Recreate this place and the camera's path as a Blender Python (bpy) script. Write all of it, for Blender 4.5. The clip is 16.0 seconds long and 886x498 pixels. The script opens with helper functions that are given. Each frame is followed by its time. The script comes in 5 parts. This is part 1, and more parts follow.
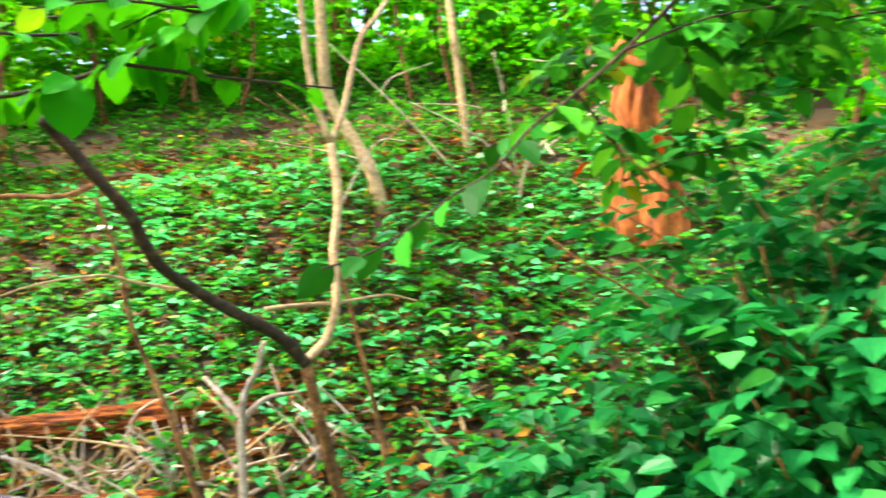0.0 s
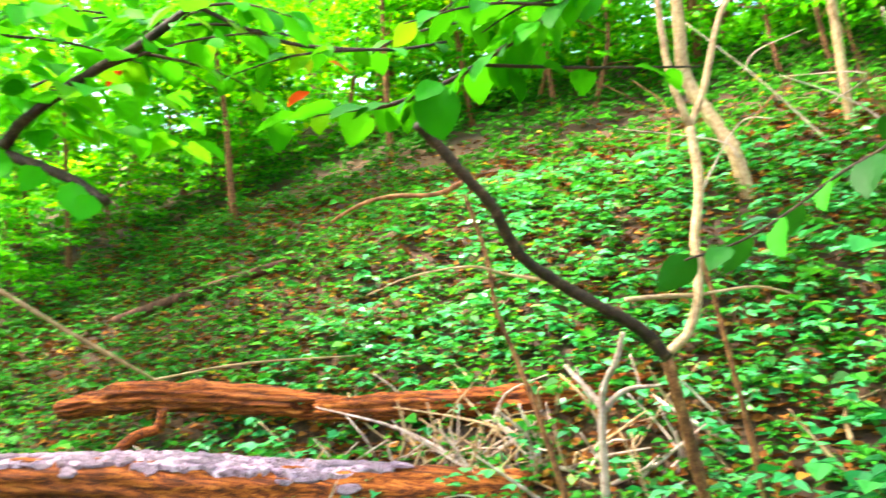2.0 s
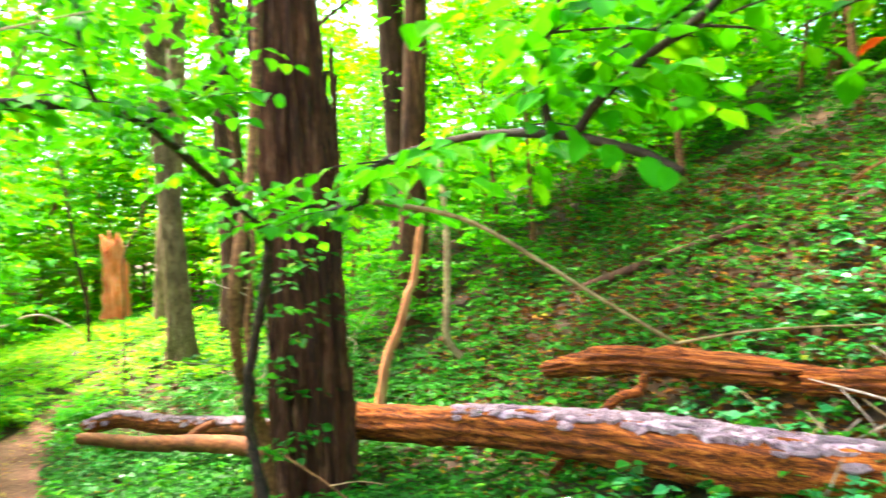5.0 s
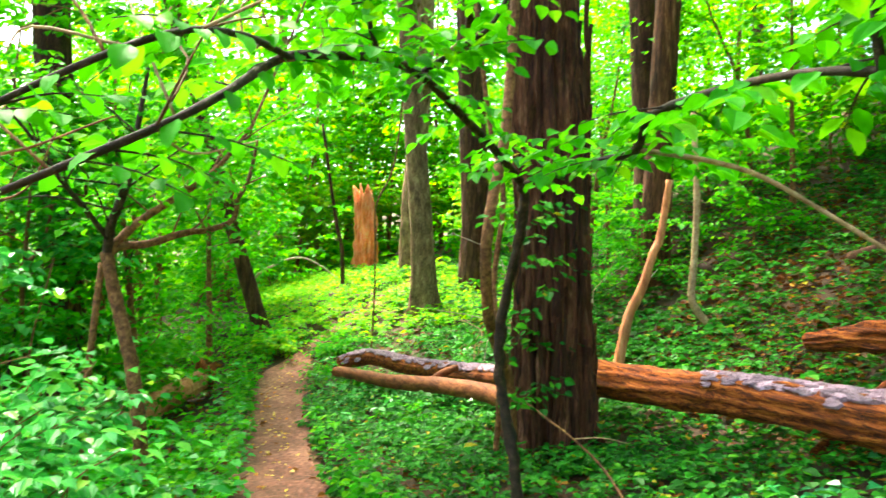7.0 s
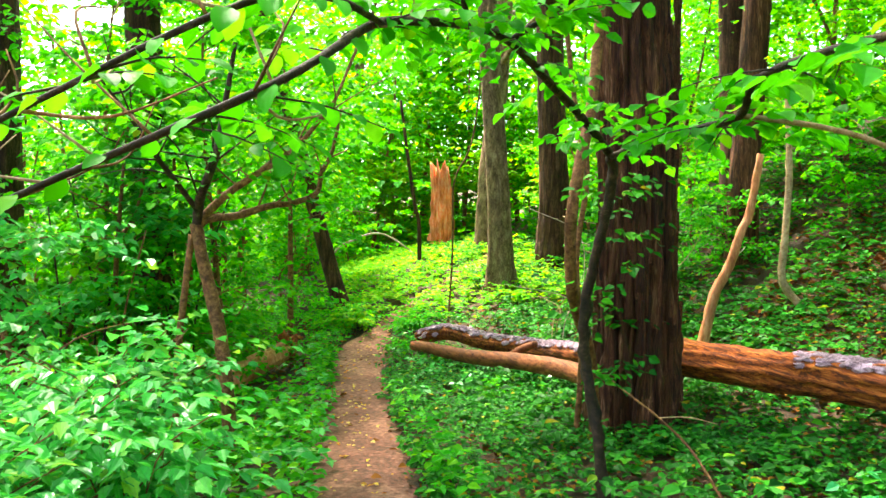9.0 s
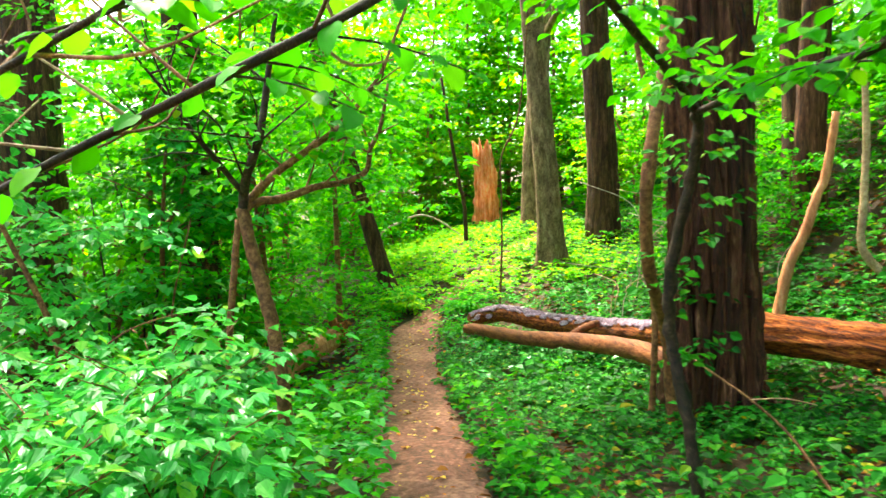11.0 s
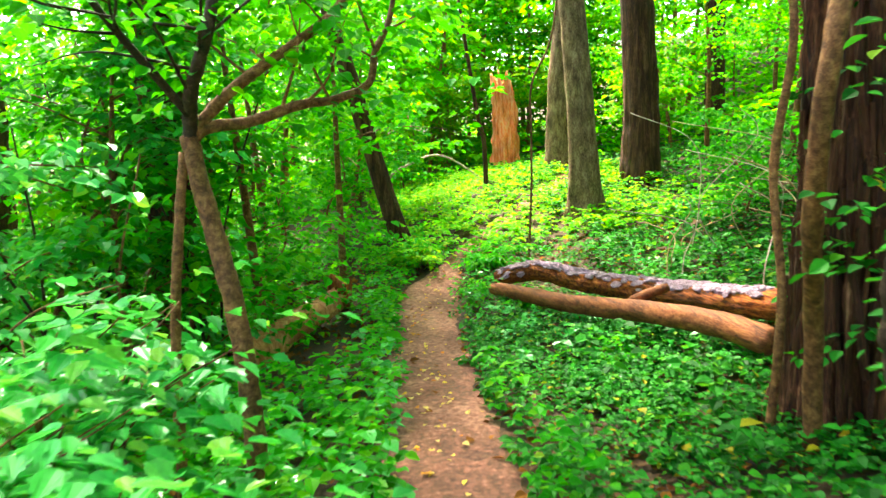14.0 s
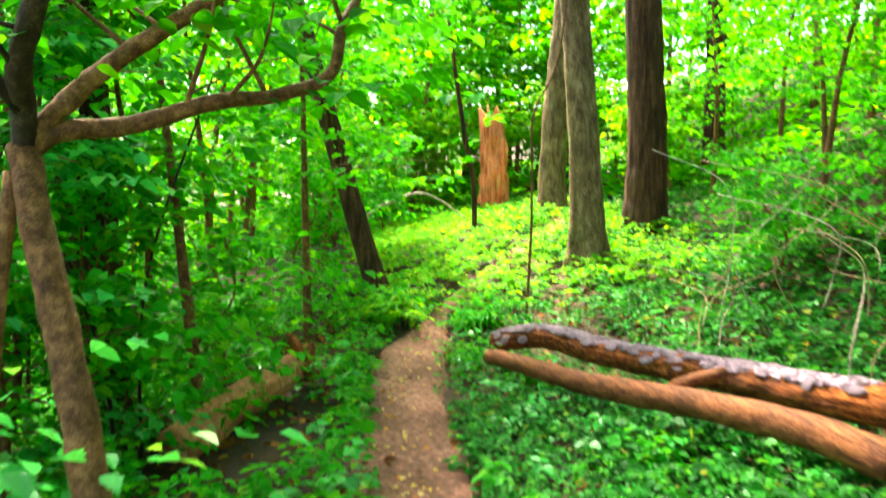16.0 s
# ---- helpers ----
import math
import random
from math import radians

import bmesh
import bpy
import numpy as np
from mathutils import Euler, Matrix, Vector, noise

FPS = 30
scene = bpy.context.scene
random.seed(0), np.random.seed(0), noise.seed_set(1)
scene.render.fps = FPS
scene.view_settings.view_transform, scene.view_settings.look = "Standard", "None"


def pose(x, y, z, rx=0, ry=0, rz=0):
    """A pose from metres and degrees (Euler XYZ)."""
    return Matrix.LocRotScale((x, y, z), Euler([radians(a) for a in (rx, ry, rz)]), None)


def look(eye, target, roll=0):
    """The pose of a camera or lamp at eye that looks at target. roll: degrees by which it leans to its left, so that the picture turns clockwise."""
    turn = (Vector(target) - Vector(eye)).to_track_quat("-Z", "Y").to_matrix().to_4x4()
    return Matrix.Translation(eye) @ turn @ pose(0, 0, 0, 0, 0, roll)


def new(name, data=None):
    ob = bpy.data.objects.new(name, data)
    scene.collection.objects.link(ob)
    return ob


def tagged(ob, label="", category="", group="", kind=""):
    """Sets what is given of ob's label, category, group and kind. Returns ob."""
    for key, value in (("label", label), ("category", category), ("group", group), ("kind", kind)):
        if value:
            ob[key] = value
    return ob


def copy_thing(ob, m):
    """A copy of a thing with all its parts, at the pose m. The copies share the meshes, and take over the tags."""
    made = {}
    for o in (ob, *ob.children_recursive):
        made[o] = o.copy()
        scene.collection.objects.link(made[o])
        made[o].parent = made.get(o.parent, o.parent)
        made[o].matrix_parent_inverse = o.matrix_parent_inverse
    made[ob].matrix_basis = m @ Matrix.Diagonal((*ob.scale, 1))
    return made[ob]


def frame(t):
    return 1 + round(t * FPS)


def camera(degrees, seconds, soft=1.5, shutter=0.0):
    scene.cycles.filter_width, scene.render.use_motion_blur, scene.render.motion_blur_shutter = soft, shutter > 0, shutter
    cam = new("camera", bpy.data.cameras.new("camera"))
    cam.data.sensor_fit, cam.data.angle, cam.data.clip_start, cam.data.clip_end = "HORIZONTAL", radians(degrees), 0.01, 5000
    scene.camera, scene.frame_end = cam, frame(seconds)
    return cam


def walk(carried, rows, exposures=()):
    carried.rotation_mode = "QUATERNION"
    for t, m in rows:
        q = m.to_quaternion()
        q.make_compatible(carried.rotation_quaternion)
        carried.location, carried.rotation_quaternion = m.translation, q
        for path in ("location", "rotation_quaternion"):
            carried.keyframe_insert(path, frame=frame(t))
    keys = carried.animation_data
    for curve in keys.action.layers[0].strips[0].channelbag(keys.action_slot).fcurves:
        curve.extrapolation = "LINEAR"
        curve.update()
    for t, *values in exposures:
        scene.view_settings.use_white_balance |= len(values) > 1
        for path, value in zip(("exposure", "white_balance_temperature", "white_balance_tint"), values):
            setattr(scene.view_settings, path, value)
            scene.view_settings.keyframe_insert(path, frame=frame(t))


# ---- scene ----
cam = camera(58.3, 16.0, soft=1.5, shutter=0.7)
METRES, EYE, TILT, LEAN, TURN = 4.3, 1.55, 3.5, 2.0, 0.0
ROWS = [
    (0.0, 0.0, 0.0, 0.0, 0.0, 0.0, -0.0),
    (0.5, -0.0009, 0.0073, 0.0009, 6.92, 0.03, -0.68),
    (1.0, -0.0018, 0.0099, 0.0017, 13.96, 0.2, -0.67),
    (1.5, -0.0022, 0.0109, 0.0017, 20.08, 0.1, 0.39),
    (2.0, -0.0026, 0.0099, 0.0006, 25.35, -0.52, 1.05),
    (2.5, -0.0046, 0.0062, -0.0013, 30.81, -1.29, 1.64),
    (3.0, -0.0093, 0.0012, -0.0019, 35.43, -1.78, 2.59),
    (3.5, -0.0171, -0.0054, -0.0031, 39.91, -2.27, 3.35),
    (4.0, -0.0282, -0.0136, -0.0024, 44.27, -2.4, 3.56),
    (4.5, -0.0381, -0.024, 0.0002, 49.27, -2.15, 3.79),
    (5.0, -0.0439, -0.0389, 0.0019, 55.72, -1.4, 3.95),
    (7.5, -0.0691, -0.0653, -0.0052, 74.76, -3.97, 2.47),
    (8.0, -0.0715, -0.0684, -0.0064, 76.56, -4.09, 2.57),
    (8.5, -0.0743, -0.0703, -0.0075, 77.25, -4.51, 2.27),
    (11.0, -0.1675, -0.0887, -0.0237, 80.41, -5.99, 4.69),
    (11.5, -0.2204, -0.0771, -0.0264, 82.46, -6.17, 4.89),
    (12.0, -0.2732, -0.0681, -0.0301, 85.24, -6.84, 4.85),
    (12.5, -0.3394, -0.0681, -0.0392, 84.82, -7.68, 3.81),
    (13.0, -0.4149, -0.076, -0.0436, 82.03, -9.02, 4.72),
    (13.5, -0.4841, -0.0743, -0.0534, 81.08, -10.65, 5.3),
    (14.0, -0.5738, -0.0562, -0.0606, 81.08, -10.01, 4.9),
    (14.5, -0.6561, -0.042, -0.0674, 82.83, -11.18, 4.09),
    (15.0, -0.7495, -0.0342, -0.0751, 82.46, -9.57, 3.05),
    (15.5, -0.8471, -0.0253, -0.0779, 79.35, -10.63, 3.78),
    (16.0, -0.9343, -0.0182, -0.0848, 79.75, -7.26, 3.28),
]
walk(cam, [(t, pose(0, 0, EYE, TILT, LEAN, TURN) @ pose(METRES * x, METRES * y, METRES * z, 90 + pitch, roll, yaw)) for t, x, y, z, yaw, pitch, roll in ROWS], exposures=[(0, 3.1, 6900, 1), (0.5, 3.65, 6800, 2), (1.5, 3.6, 6800, 3), (2.2, 3.45, 6900, 3), (3.5, 3.45, 7000, 3), (4.5, 3.45, 7000, 2), (5, 3.3, 7100, 0), (8, 2.85, 7100, -4), (16, 2.95, 7000, -7)])

# ---- world and sun: bright haze over a closed canopy ----
SUN_UP, SUN_FROM = radians(58), radians(198)
world = bpy.data.worlds.new("sky")
scene.world = world
world.use_nodes = True
wn = world.node_tree
sky = wn.nodes.new("ShaderNodeTexSky")
sky.sky_type, sky.sun_disc, sky.sun_elevation, sky.sun_rotation = "NISHITA", False, SUN_UP, radians(90) - SUN_FROM
sky.dust_density = 4.0
wn.links.new(sky.outputs[0], wn.nodes["Background"].inputs[0])
wn.nodes["Background"].inputs[1].default_value = 0.15
sun = new("sun", bpy.data.lights.new("sun", "SUN"))
sun.data.energy, sun.data.angle, sun.data.color = 4.0, radians(8), (1.0, 0.94, 0.82)
sun.matrix_world = look((math.cos(SUN_FROM) * 60, math.sin(SUN_FROM) * 60, 60 * math.tan(SUN_UP)), (0, 0, 0))
tagged(sun, kind="structure")


# ---- materials ----
def nodes_of(name):
    m = bpy.data.materials.new(name)
    m.use_nodes = True
    return m, m.node_tree.nodes, m.node_tree.links, m.node_tree.nodes["Principled BSDF"]


def ramp(nodes, stops):
    r = nodes.new("ShaderNodeValToRGB")
    while len(r.color_ramp.elements) < len(stops):
        r.color_ramp.elements.new(0.5)
    for e, (p, c) in zip(r.color_ramp.elements, stops):
        e.position, e.color = p, (*c, 1)
    return r


def leaf_material(name, stops, gloss=0.4, through_part=0.45, glow=1.5, shine=0.12):
    """A leaf: colour by leaf, lighter when lit from behind, fine blotches."""
    m, n, l, b = nodes_of(name)
    geo = n.new("ShaderNodeNewGeometry")
    info = n.new("ShaderNodeObjectInfo")
    add = n.new("ShaderNodeMath")
    add.operation = "ADD"
    l.new(geo.outputs["Random Per Island"], add.inputs[0])
    l.new(info.outputs["Random"], add.inputs[1])
    fr = n.new("ShaderNodeMath")
    fr.operation = "FRACT"
    l.new(add.outputs[0], fr.inputs[0])
    r = ramp(n, stops)
    l.new(fr.outputs[0], r.inputs[0])
    tex = n.new("ShaderNodeTexNoise")
    tex.inputs["Scale"].default_value = 60
    co = n.new("ShaderNodeTexCoord")
    l.new(co.outputs["Object"], tex.inputs["Vector"])
    hs = n.new("ShaderNodeHueSaturation")
    mr = n.new("ShaderNodeMapRange")
    mr.inputs[3].default_value, mr.inputs[4].default_value = 0.7, 1.3
    l.new(tex.outputs[0], mr.inputs[0])
    l.new(mr.outputs[0], hs.inputs["Value"])
    l.new(r.outputs[0], hs.inputs["Color"])
    l.new(hs.outputs[0], b.inputs["Base Color"])
    b.inputs["Roughness"].default_value = gloss + 0.12
    b.inputs["Specular IOR Level"].default_value = shine
    tr = n.new("ShaderNodeBsdfTranslucent")
    hs2 = n.new("ShaderNodeHueSaturation")
    hs2.inputs["Hue"].default_value = 0.485
    hs2.inputs["Value"].default_value = glow
    l.new(hs.outputs[0], hs2.inputs["Color"])
    l.new(hs2.outputs[0], tr.inputs["Color"])
    mix = n.new("ShaderNodeMixShader")
    mix.inputs[0].default_value = through_part
    l.new(b.outputs[0], mix.inputs[1])
    l.new(tr.outputs[0], mix.inputs[2])
    l.new(mix.outputs[0], n["Material Output"].inputs["Surface"])
    return m


def wood_material(name, stops, scale=(6, 6, 1.2), fine=40, bump=0.6, rough=0.85, spread=0.15):
    """Bark or weathered wood: streaks along the grain, blotches, cracks, tone piece by piece."""
    m, n, l, b = nodes_of(name)
    co = n.new("ShaderNodeTexCoord")
    mp = n.new("ShaderNodeMapping")
    mp.inputs["Scale"].default_value = scale
    l.new(co.outputs["Object"], mp.inputs["Vector"])
    t1 = n.new("ShaderNodeTexNoise")
    t1.inputs["Scale"].default_value, t1.inputs["Detail"].default_value, t1.inputs["Roughness"].default_value = 3.0, 8, 0.68
    l.new(mp.outputs[0], t1.inputs["Vector"])
    t2 = n.new("ShaderNodeTexNoise")
    t2.inputs["Scale"].default_value, t2.inputs["Detail"].default_value = fine, 4
    l.new(mp.outputs[0], t2.inputs["Vector"])
    t3 = n.new("ShaderNodeTexNoise")
    t3.inputs["Scale"].default_value = 2.2
    l.new(co.outputs["Object"], t3.inputs["Vector"])
    mx = n.new("ShaderNodeMix")
    mx.data_type = "FLOAT"
    mx.inputs[0].default_value = 0.35
    l.new(t1.outputs[0], mx.inputs[2])
    l.new(t2.outputs[0], mx.inputs[3])
    r = ramp(n, [(0.5 + (p - 0.5) * 0.5, c) for p, c in stops])
    l.new(mx.outputs[0], r.inputs[0])
    hs = n.new("ShaderNodeHueSaturation")
    mr = n.new("ShaderNodeMapRange")
    mr.inputs[1].default_value, mr.inputs[2].default_value, mr.inputs[3].default_value, mr.inputs[4].default_value = 0.3, 0.7, 0.65, 1.35
    l.new(t3.outputs[0], mr.inputs[0])
    l.new(mr.outputs[0], hs.inputs["Value"])
    l.new(r.outputs[0], hs.inputs["Color"])
    info = n.new("ShaderNodeObjectInfo")
    tone = n.new("ShaderNodeHueSaturation")
    piece = n.new("ShaderNodeMapRange")
    piece.inputs[3].default_value, piece.inputs[4].default_value = 1 - spread, 1 + spread
    l.new(info.outputs["Random"], piece.inputs[0])
    l.new(piece.outputs[0], tone.inputs["Value"])
    l.new(hs.outputs[0], tone.inputs["Color"])
    out = tone.outputs[0]
    l.new(out, b.inputs["Base Color"])
    b.inputs["Roughness"].default_value = rough
    b.inputs["Specular IOR Level"].default_value = 0.25
    bp = n.new("ShaderNodeBump")
    bp.inputs["Strength"].default_value, bp.inputs["Distance"].default_value = bump, 0.02
    l.new(mx.outputs[0], bp.inputs["Height"])
    l.new(bp.outputs[0], b.inputs["Normal"])
    return m


def soil_material(name, stops, big=1.3, fine=30, bump=0.8):
    m, n, l, b = nodes_of(name)
    co = n.new("ShaderNodeTexCoord")
    t1 = n.new("ShaderNodeTexNoise")
    t1.inputs["Scale"].default_value, t1.inputs["Detail"].default_value = big, 6
    t2 = n.new("ShaderNodeTexNoise")
    t2.inputs["Scale"].default_value, t2.inputs["Detail"].default_value, t2.inputs["Roughness"].default_value = fine, 6, 0.7
    v = n.new("ShaderNodeTexVoronoi")
    v.inputs["Scale"].default_value = fine * 0.9
    for t in (t1, t2, v):
        l.new(co.outputs["Object"], t.inputs["Vector"])
    mx = n.new("ShaderNodeMix")
    mx.data_type = "FLOAT"
    mx.inputs[0].default_value = 0.6
    l.new(t1.outputs[0], mx.inputs[2])
    l.new(t2.outputs[0], mx.inputs[3])
    r = ramp(n, stops)
    l.new(mx.outputs[0], r.inputs[0])
    hs = n.new("ShaderNodeHueSaturation")
    sp = n.new("ShaderNodeSeparateColor")
    l.new(v.outputs["Color"], sp.inputs[0])
    mr = n.new("ShaderNodeMapRange")
    mr.inputs[3].default_value, mr.inputs[4].default_value = 0.75, 1.25
    l.new(sp.outputs[0], mr.inputs[0])
    l.new(mr.outputs[0], hs.inputs["Value"])
    l.new(r.outputs[0], hs.inputs["Color"])
    l.new(hs.outputs[0], b.inputs["Base Color"])
    b.inputs["Roughness"].default_value = 0.95
    bp = n.new("ShaderNodeBump")
    bp.inputs["Strength"].default_value, bp.inputs["Distance"].default_value = bump, 0.02
    l.new(t2.outputs[0], bp.inputs["Height"])
    l.new(bp.outputs[0], b.inputs["Normal"])
    return m


LEAF = leaf_material("leaf_green", [(0, (0.006, 0.085, 0.001)), (0.4, (0.018, 0.21, 0.003)), (0.8, (0.035, 0.29, 0.005)), (0.95, (0.06, 0.32, 0.005)), (1, (0.24, 0.30, 0.008))])
LEAF_BRIGHT = leaf_material("leaf_fresh", [(0, (0.012, 0.16, 0.002)), (0.35, (0.026, 0.28, 0.005)), (0.75, (0.05, 0.37, 0.008)), (1, (0.14, 0.40, 0.008))], 0.36, 0.5)
LEAF_COOL = leaf_material("leaf_cool", [(0, (0.006, 0.10, 0.022)), (0.6, (0.014, 0.21, 0.045)), (1, (0.045, 0.28, 0.05))], 0.28, 0.3, shine=0.3)
LEAF_MINT = leaf_material("leaf_mint", [(0, (0.02, 0.22, 0.02)), (0.45, (0.045, 0.38, 0.055)), (0.85, (0.08, 0.46, 0.06)), (1, (0.22, 0.46, 0.03))], 0.2, 0.4, shine=0.4)
LEAF_TEAL = leaf_material("leaf_teal", [(0, (0.012, 0.17, 0.04)), (0.5, (0.04, 0.34, 0.10)), (0.9, (0.09, 0.44, 0.14)), (1, (0.2, 0.44, 0.08))], 0.2, 0.35, shine=0.5)
LEAF_COVER = leaf_material("leaf_cover", [(0, (0.005, 0.055, 0.003)), (0.45, (0.015, 0.14, 0.008)), (0.85, (0.034, 0.24, 0.014)), (0.97, (0.08, 0.28, 0.012)), (1, (0.34, 0.24, 0.008))], 0.42, 0.3)
# sunlight on the far plants is put into this brighter yellow-green leaf colour
LEAF_SUN_TINT = leaf_material("leaf_sun_tint", [(0, (0.06, 0.32, 0.006)), (0.6, (0.12, 0.40, 0.008)), (1, (0.30, 0.44, 0.01))], 0.5)
# light from behind the far leaves is put into brighter, yellower colour and glow
LEAF_FAR = leaf_material("leaf_backlight_tint", [(0, (0.014, 0.17, 0.002)), (0.4, (0.04, 0.30, 0.003)), (0.85, (0.11, 0.38, 0.005)), (1, (0.30, 0.40, 0.008))], 0.5, 0.6, 1.8)
LEAF_RED = leaf_material("leaf_red", [(0, (0.5, 0.05, 0.006)), (1, (0.6, 0.16, 0.01))], 0.6)
LITTER = leaf_material("leaf_litter", [(0, (0.07, 0.020, 0.004)), (0.5, (0.17, 0.055, 0.010)), (0.85, (0.30, 0.11, 0.022)), (1, (0.44, 0.21, 0.03))], 0.8, 0.1, 1.0)
LITTER_YELLOW = leaf_material("leaf_fallen_yellow", [(0, (0.62, 0.42, 0.16)), (0.7, (0.66, 0.42, 0.05)), (1, (0.6, 0.16, 0.02))], 0.6, 0.15, 1.0)
BARK_SHAG = wood_material("bark_shaggy", [(0.25, (0.008, 0.002, 0.001)), (0.45, (0.055, 0.015, 0.006)), (0.62, (0.14, 0.046, 0.018)), (0.85, (0.36, 0.17, 0.095))], (6, 6, 0.4), 22, 1.0, spread=0.5)
BARK_GREY = wood_material("bark_grey", [(0.25, (0.045, 0.019, 0.009)), (0.5, (0.17, 0.085, 0.045)), (0.75, (0.34, 0.20, 0.12))], (4, 4, 1.4), 24, 0.5)
BARK_DARK = wood_material("bark_dark", [(0.25, (0.011, 0.003, 0.002)), (0.5, (0.055, 0.018, 0.009)), (0.75, (0.15, 0.062, 0.034))], (6, 6, 0.7), 30, 0.9)
TWIG_DARK = wood_material("twig_dark", [(0.25, (0.007, 0.003, 0.001)), (0.55, (0.032, 0.014, 0.007)), (0.85, (0.12, 0.066, 0.036))], (8, 8, 8), 30, 0.5, 0.7)
TWIG_TAN = wood_material("twig_tan", [(0.25, (0.16, 0.08, 0.035)), (0.5, (0.36, 0.21, 0.11)), (0.8, (0.55, 0.38, 0.23))], (8, 8, 8), 30, 0.4, 0.7)
TWIG_BROWN = wood_material("twig_brown", [(0.25, (0.04, 0.012, 0.004)), (0.5, (0.16, 0.057, 0.019)), (0.8, (0.40, 0.18, 0.07))], (8, 8, 8), 30, 0.5, 0.7)
WOOD_PALE = wood_material("wood_pale", [(0.2, (0.16, 0.085, 0.06)), (0.5, (0.45, 0.30, 0.25)), (0.8, (0.68, 0.54, 0.48))], (6, 6, 6), 30, 0.5, 0.8)
ROT = wood_material("wood_rotten_orange", [(0.20, (0.008, 0.002, 0.001)), (0.42, (0.09, 0.016, 0.003)), (0.58, (0.30, 0.066, 0.008)), (0.86, (0.58, 0.22, 0.04))], (0.3, 15, 15), 14, 1.0)
ROT_UP = wood_material("wood_rotten_standing", [(0.2, (0.02, 0.006, 0.002)), (0.42, (0.14, 0.03, 0.006)), (0.60, (0.27, 0.065, 0.009)), (0.86, (0.46, 0.17, 0.042))], (7, 7, 0.7), 22, 1.0)
SMOOTH = wood_material("wood_stripped", [(0.22, (0.03, 0.007, 0.002)), (0.5, (0.17, 0.042, 0.012)), (0.82, (0.36, 0.12, 0.04))], (0.5, 10, 10), 16, 0.7, 0.75)
POLE = wood_material("wood_pole", [(0.2, (0.28, 0.075, 0.025)), (0.5, (0.58, 0.20, 0.085)), (0.8, (0.76, 0.37, 0.20))], (6, 6, 1.0), 20, 0.5, 0.75)
SNAG = wood_material("wood_snag", [(0.2, (0.36, 0.05, 0.008)), (0.45, (0.85, 0.16, 0.05)), (0.8, (0.95, 0.42, 0.29))], (5, 5, 0.6), 20, 0.8)
PLATE = wood_material("bark_plate_lilac", [(0.30, (0.05, 0.024, 0.03)), (0.48, (0.33, 0.20, 0.27)), (0.78, (0.66, 0.47, 0.60))], (7, 7, 7), 26, 1.0)
SOIL = soil_material("forest_soil", [(0.36, (0.010, 0.004, 0.001)), (0.5, (0.042, 0.016, 0.004)), (0.64, (0.115, 0.046, 0.011))])
DIRT = soil_material("trodden_dirt", [(0.34, (0.05, 0.016, 0.009)), (0.5, (0.19, 0.067, 0.042)), (0.66, (0.43, 0.185, 0.13))], 1.7, 22, 1.0)


# ---- mesh helpers ----
def mesh_of(name, verts, faces, material, smooth=True):
    me = bpy.data.meshes.new(name)
    me.from_pydata(verts, [], faces)
    me.materials.append(material)
    if smooth:
        me.shade_smooth()
    return me


def part(name, data, material, parent, label=""):
    """One mesh under a thing or a part; data is (verts, faces) or a ready mesh."""
    me = data if isinstance(data, bpy.types.Mesh) else mesh_of(name, data[0], data[1], material)
    ob = new(name, me)
    ob.parent = parent
    return tagged(ob, label)


def thing(name, at, label, category, group="", kind=""):
    ob = new(name)
    ob.location = at
    ob.empty_display_size = 0.1
    return tagged(ob, label, category, group, kind)


def spline(pts, per):
    """A smooth line through a few points."""
    p = np.array(pts, float)
    p = np.vstack([2 * p[0] - p[1], p, 2 * p[-1] - p[-2]])
    out = []
    for i in range(1, len(p) - 2):
        a, b, c, d = p[i - 1:i + 3]
        for s in np.linspace(0, 1, per, endpoint=False):
            out.append(0.5 * (2 * b + (c - a) * s + (2 * a - 5 * b + 4 * c - d) * s * s + (3 * b - a - 3 * c + d) * s ** 3))
    out.append(p[-2])
    return np.array(out)


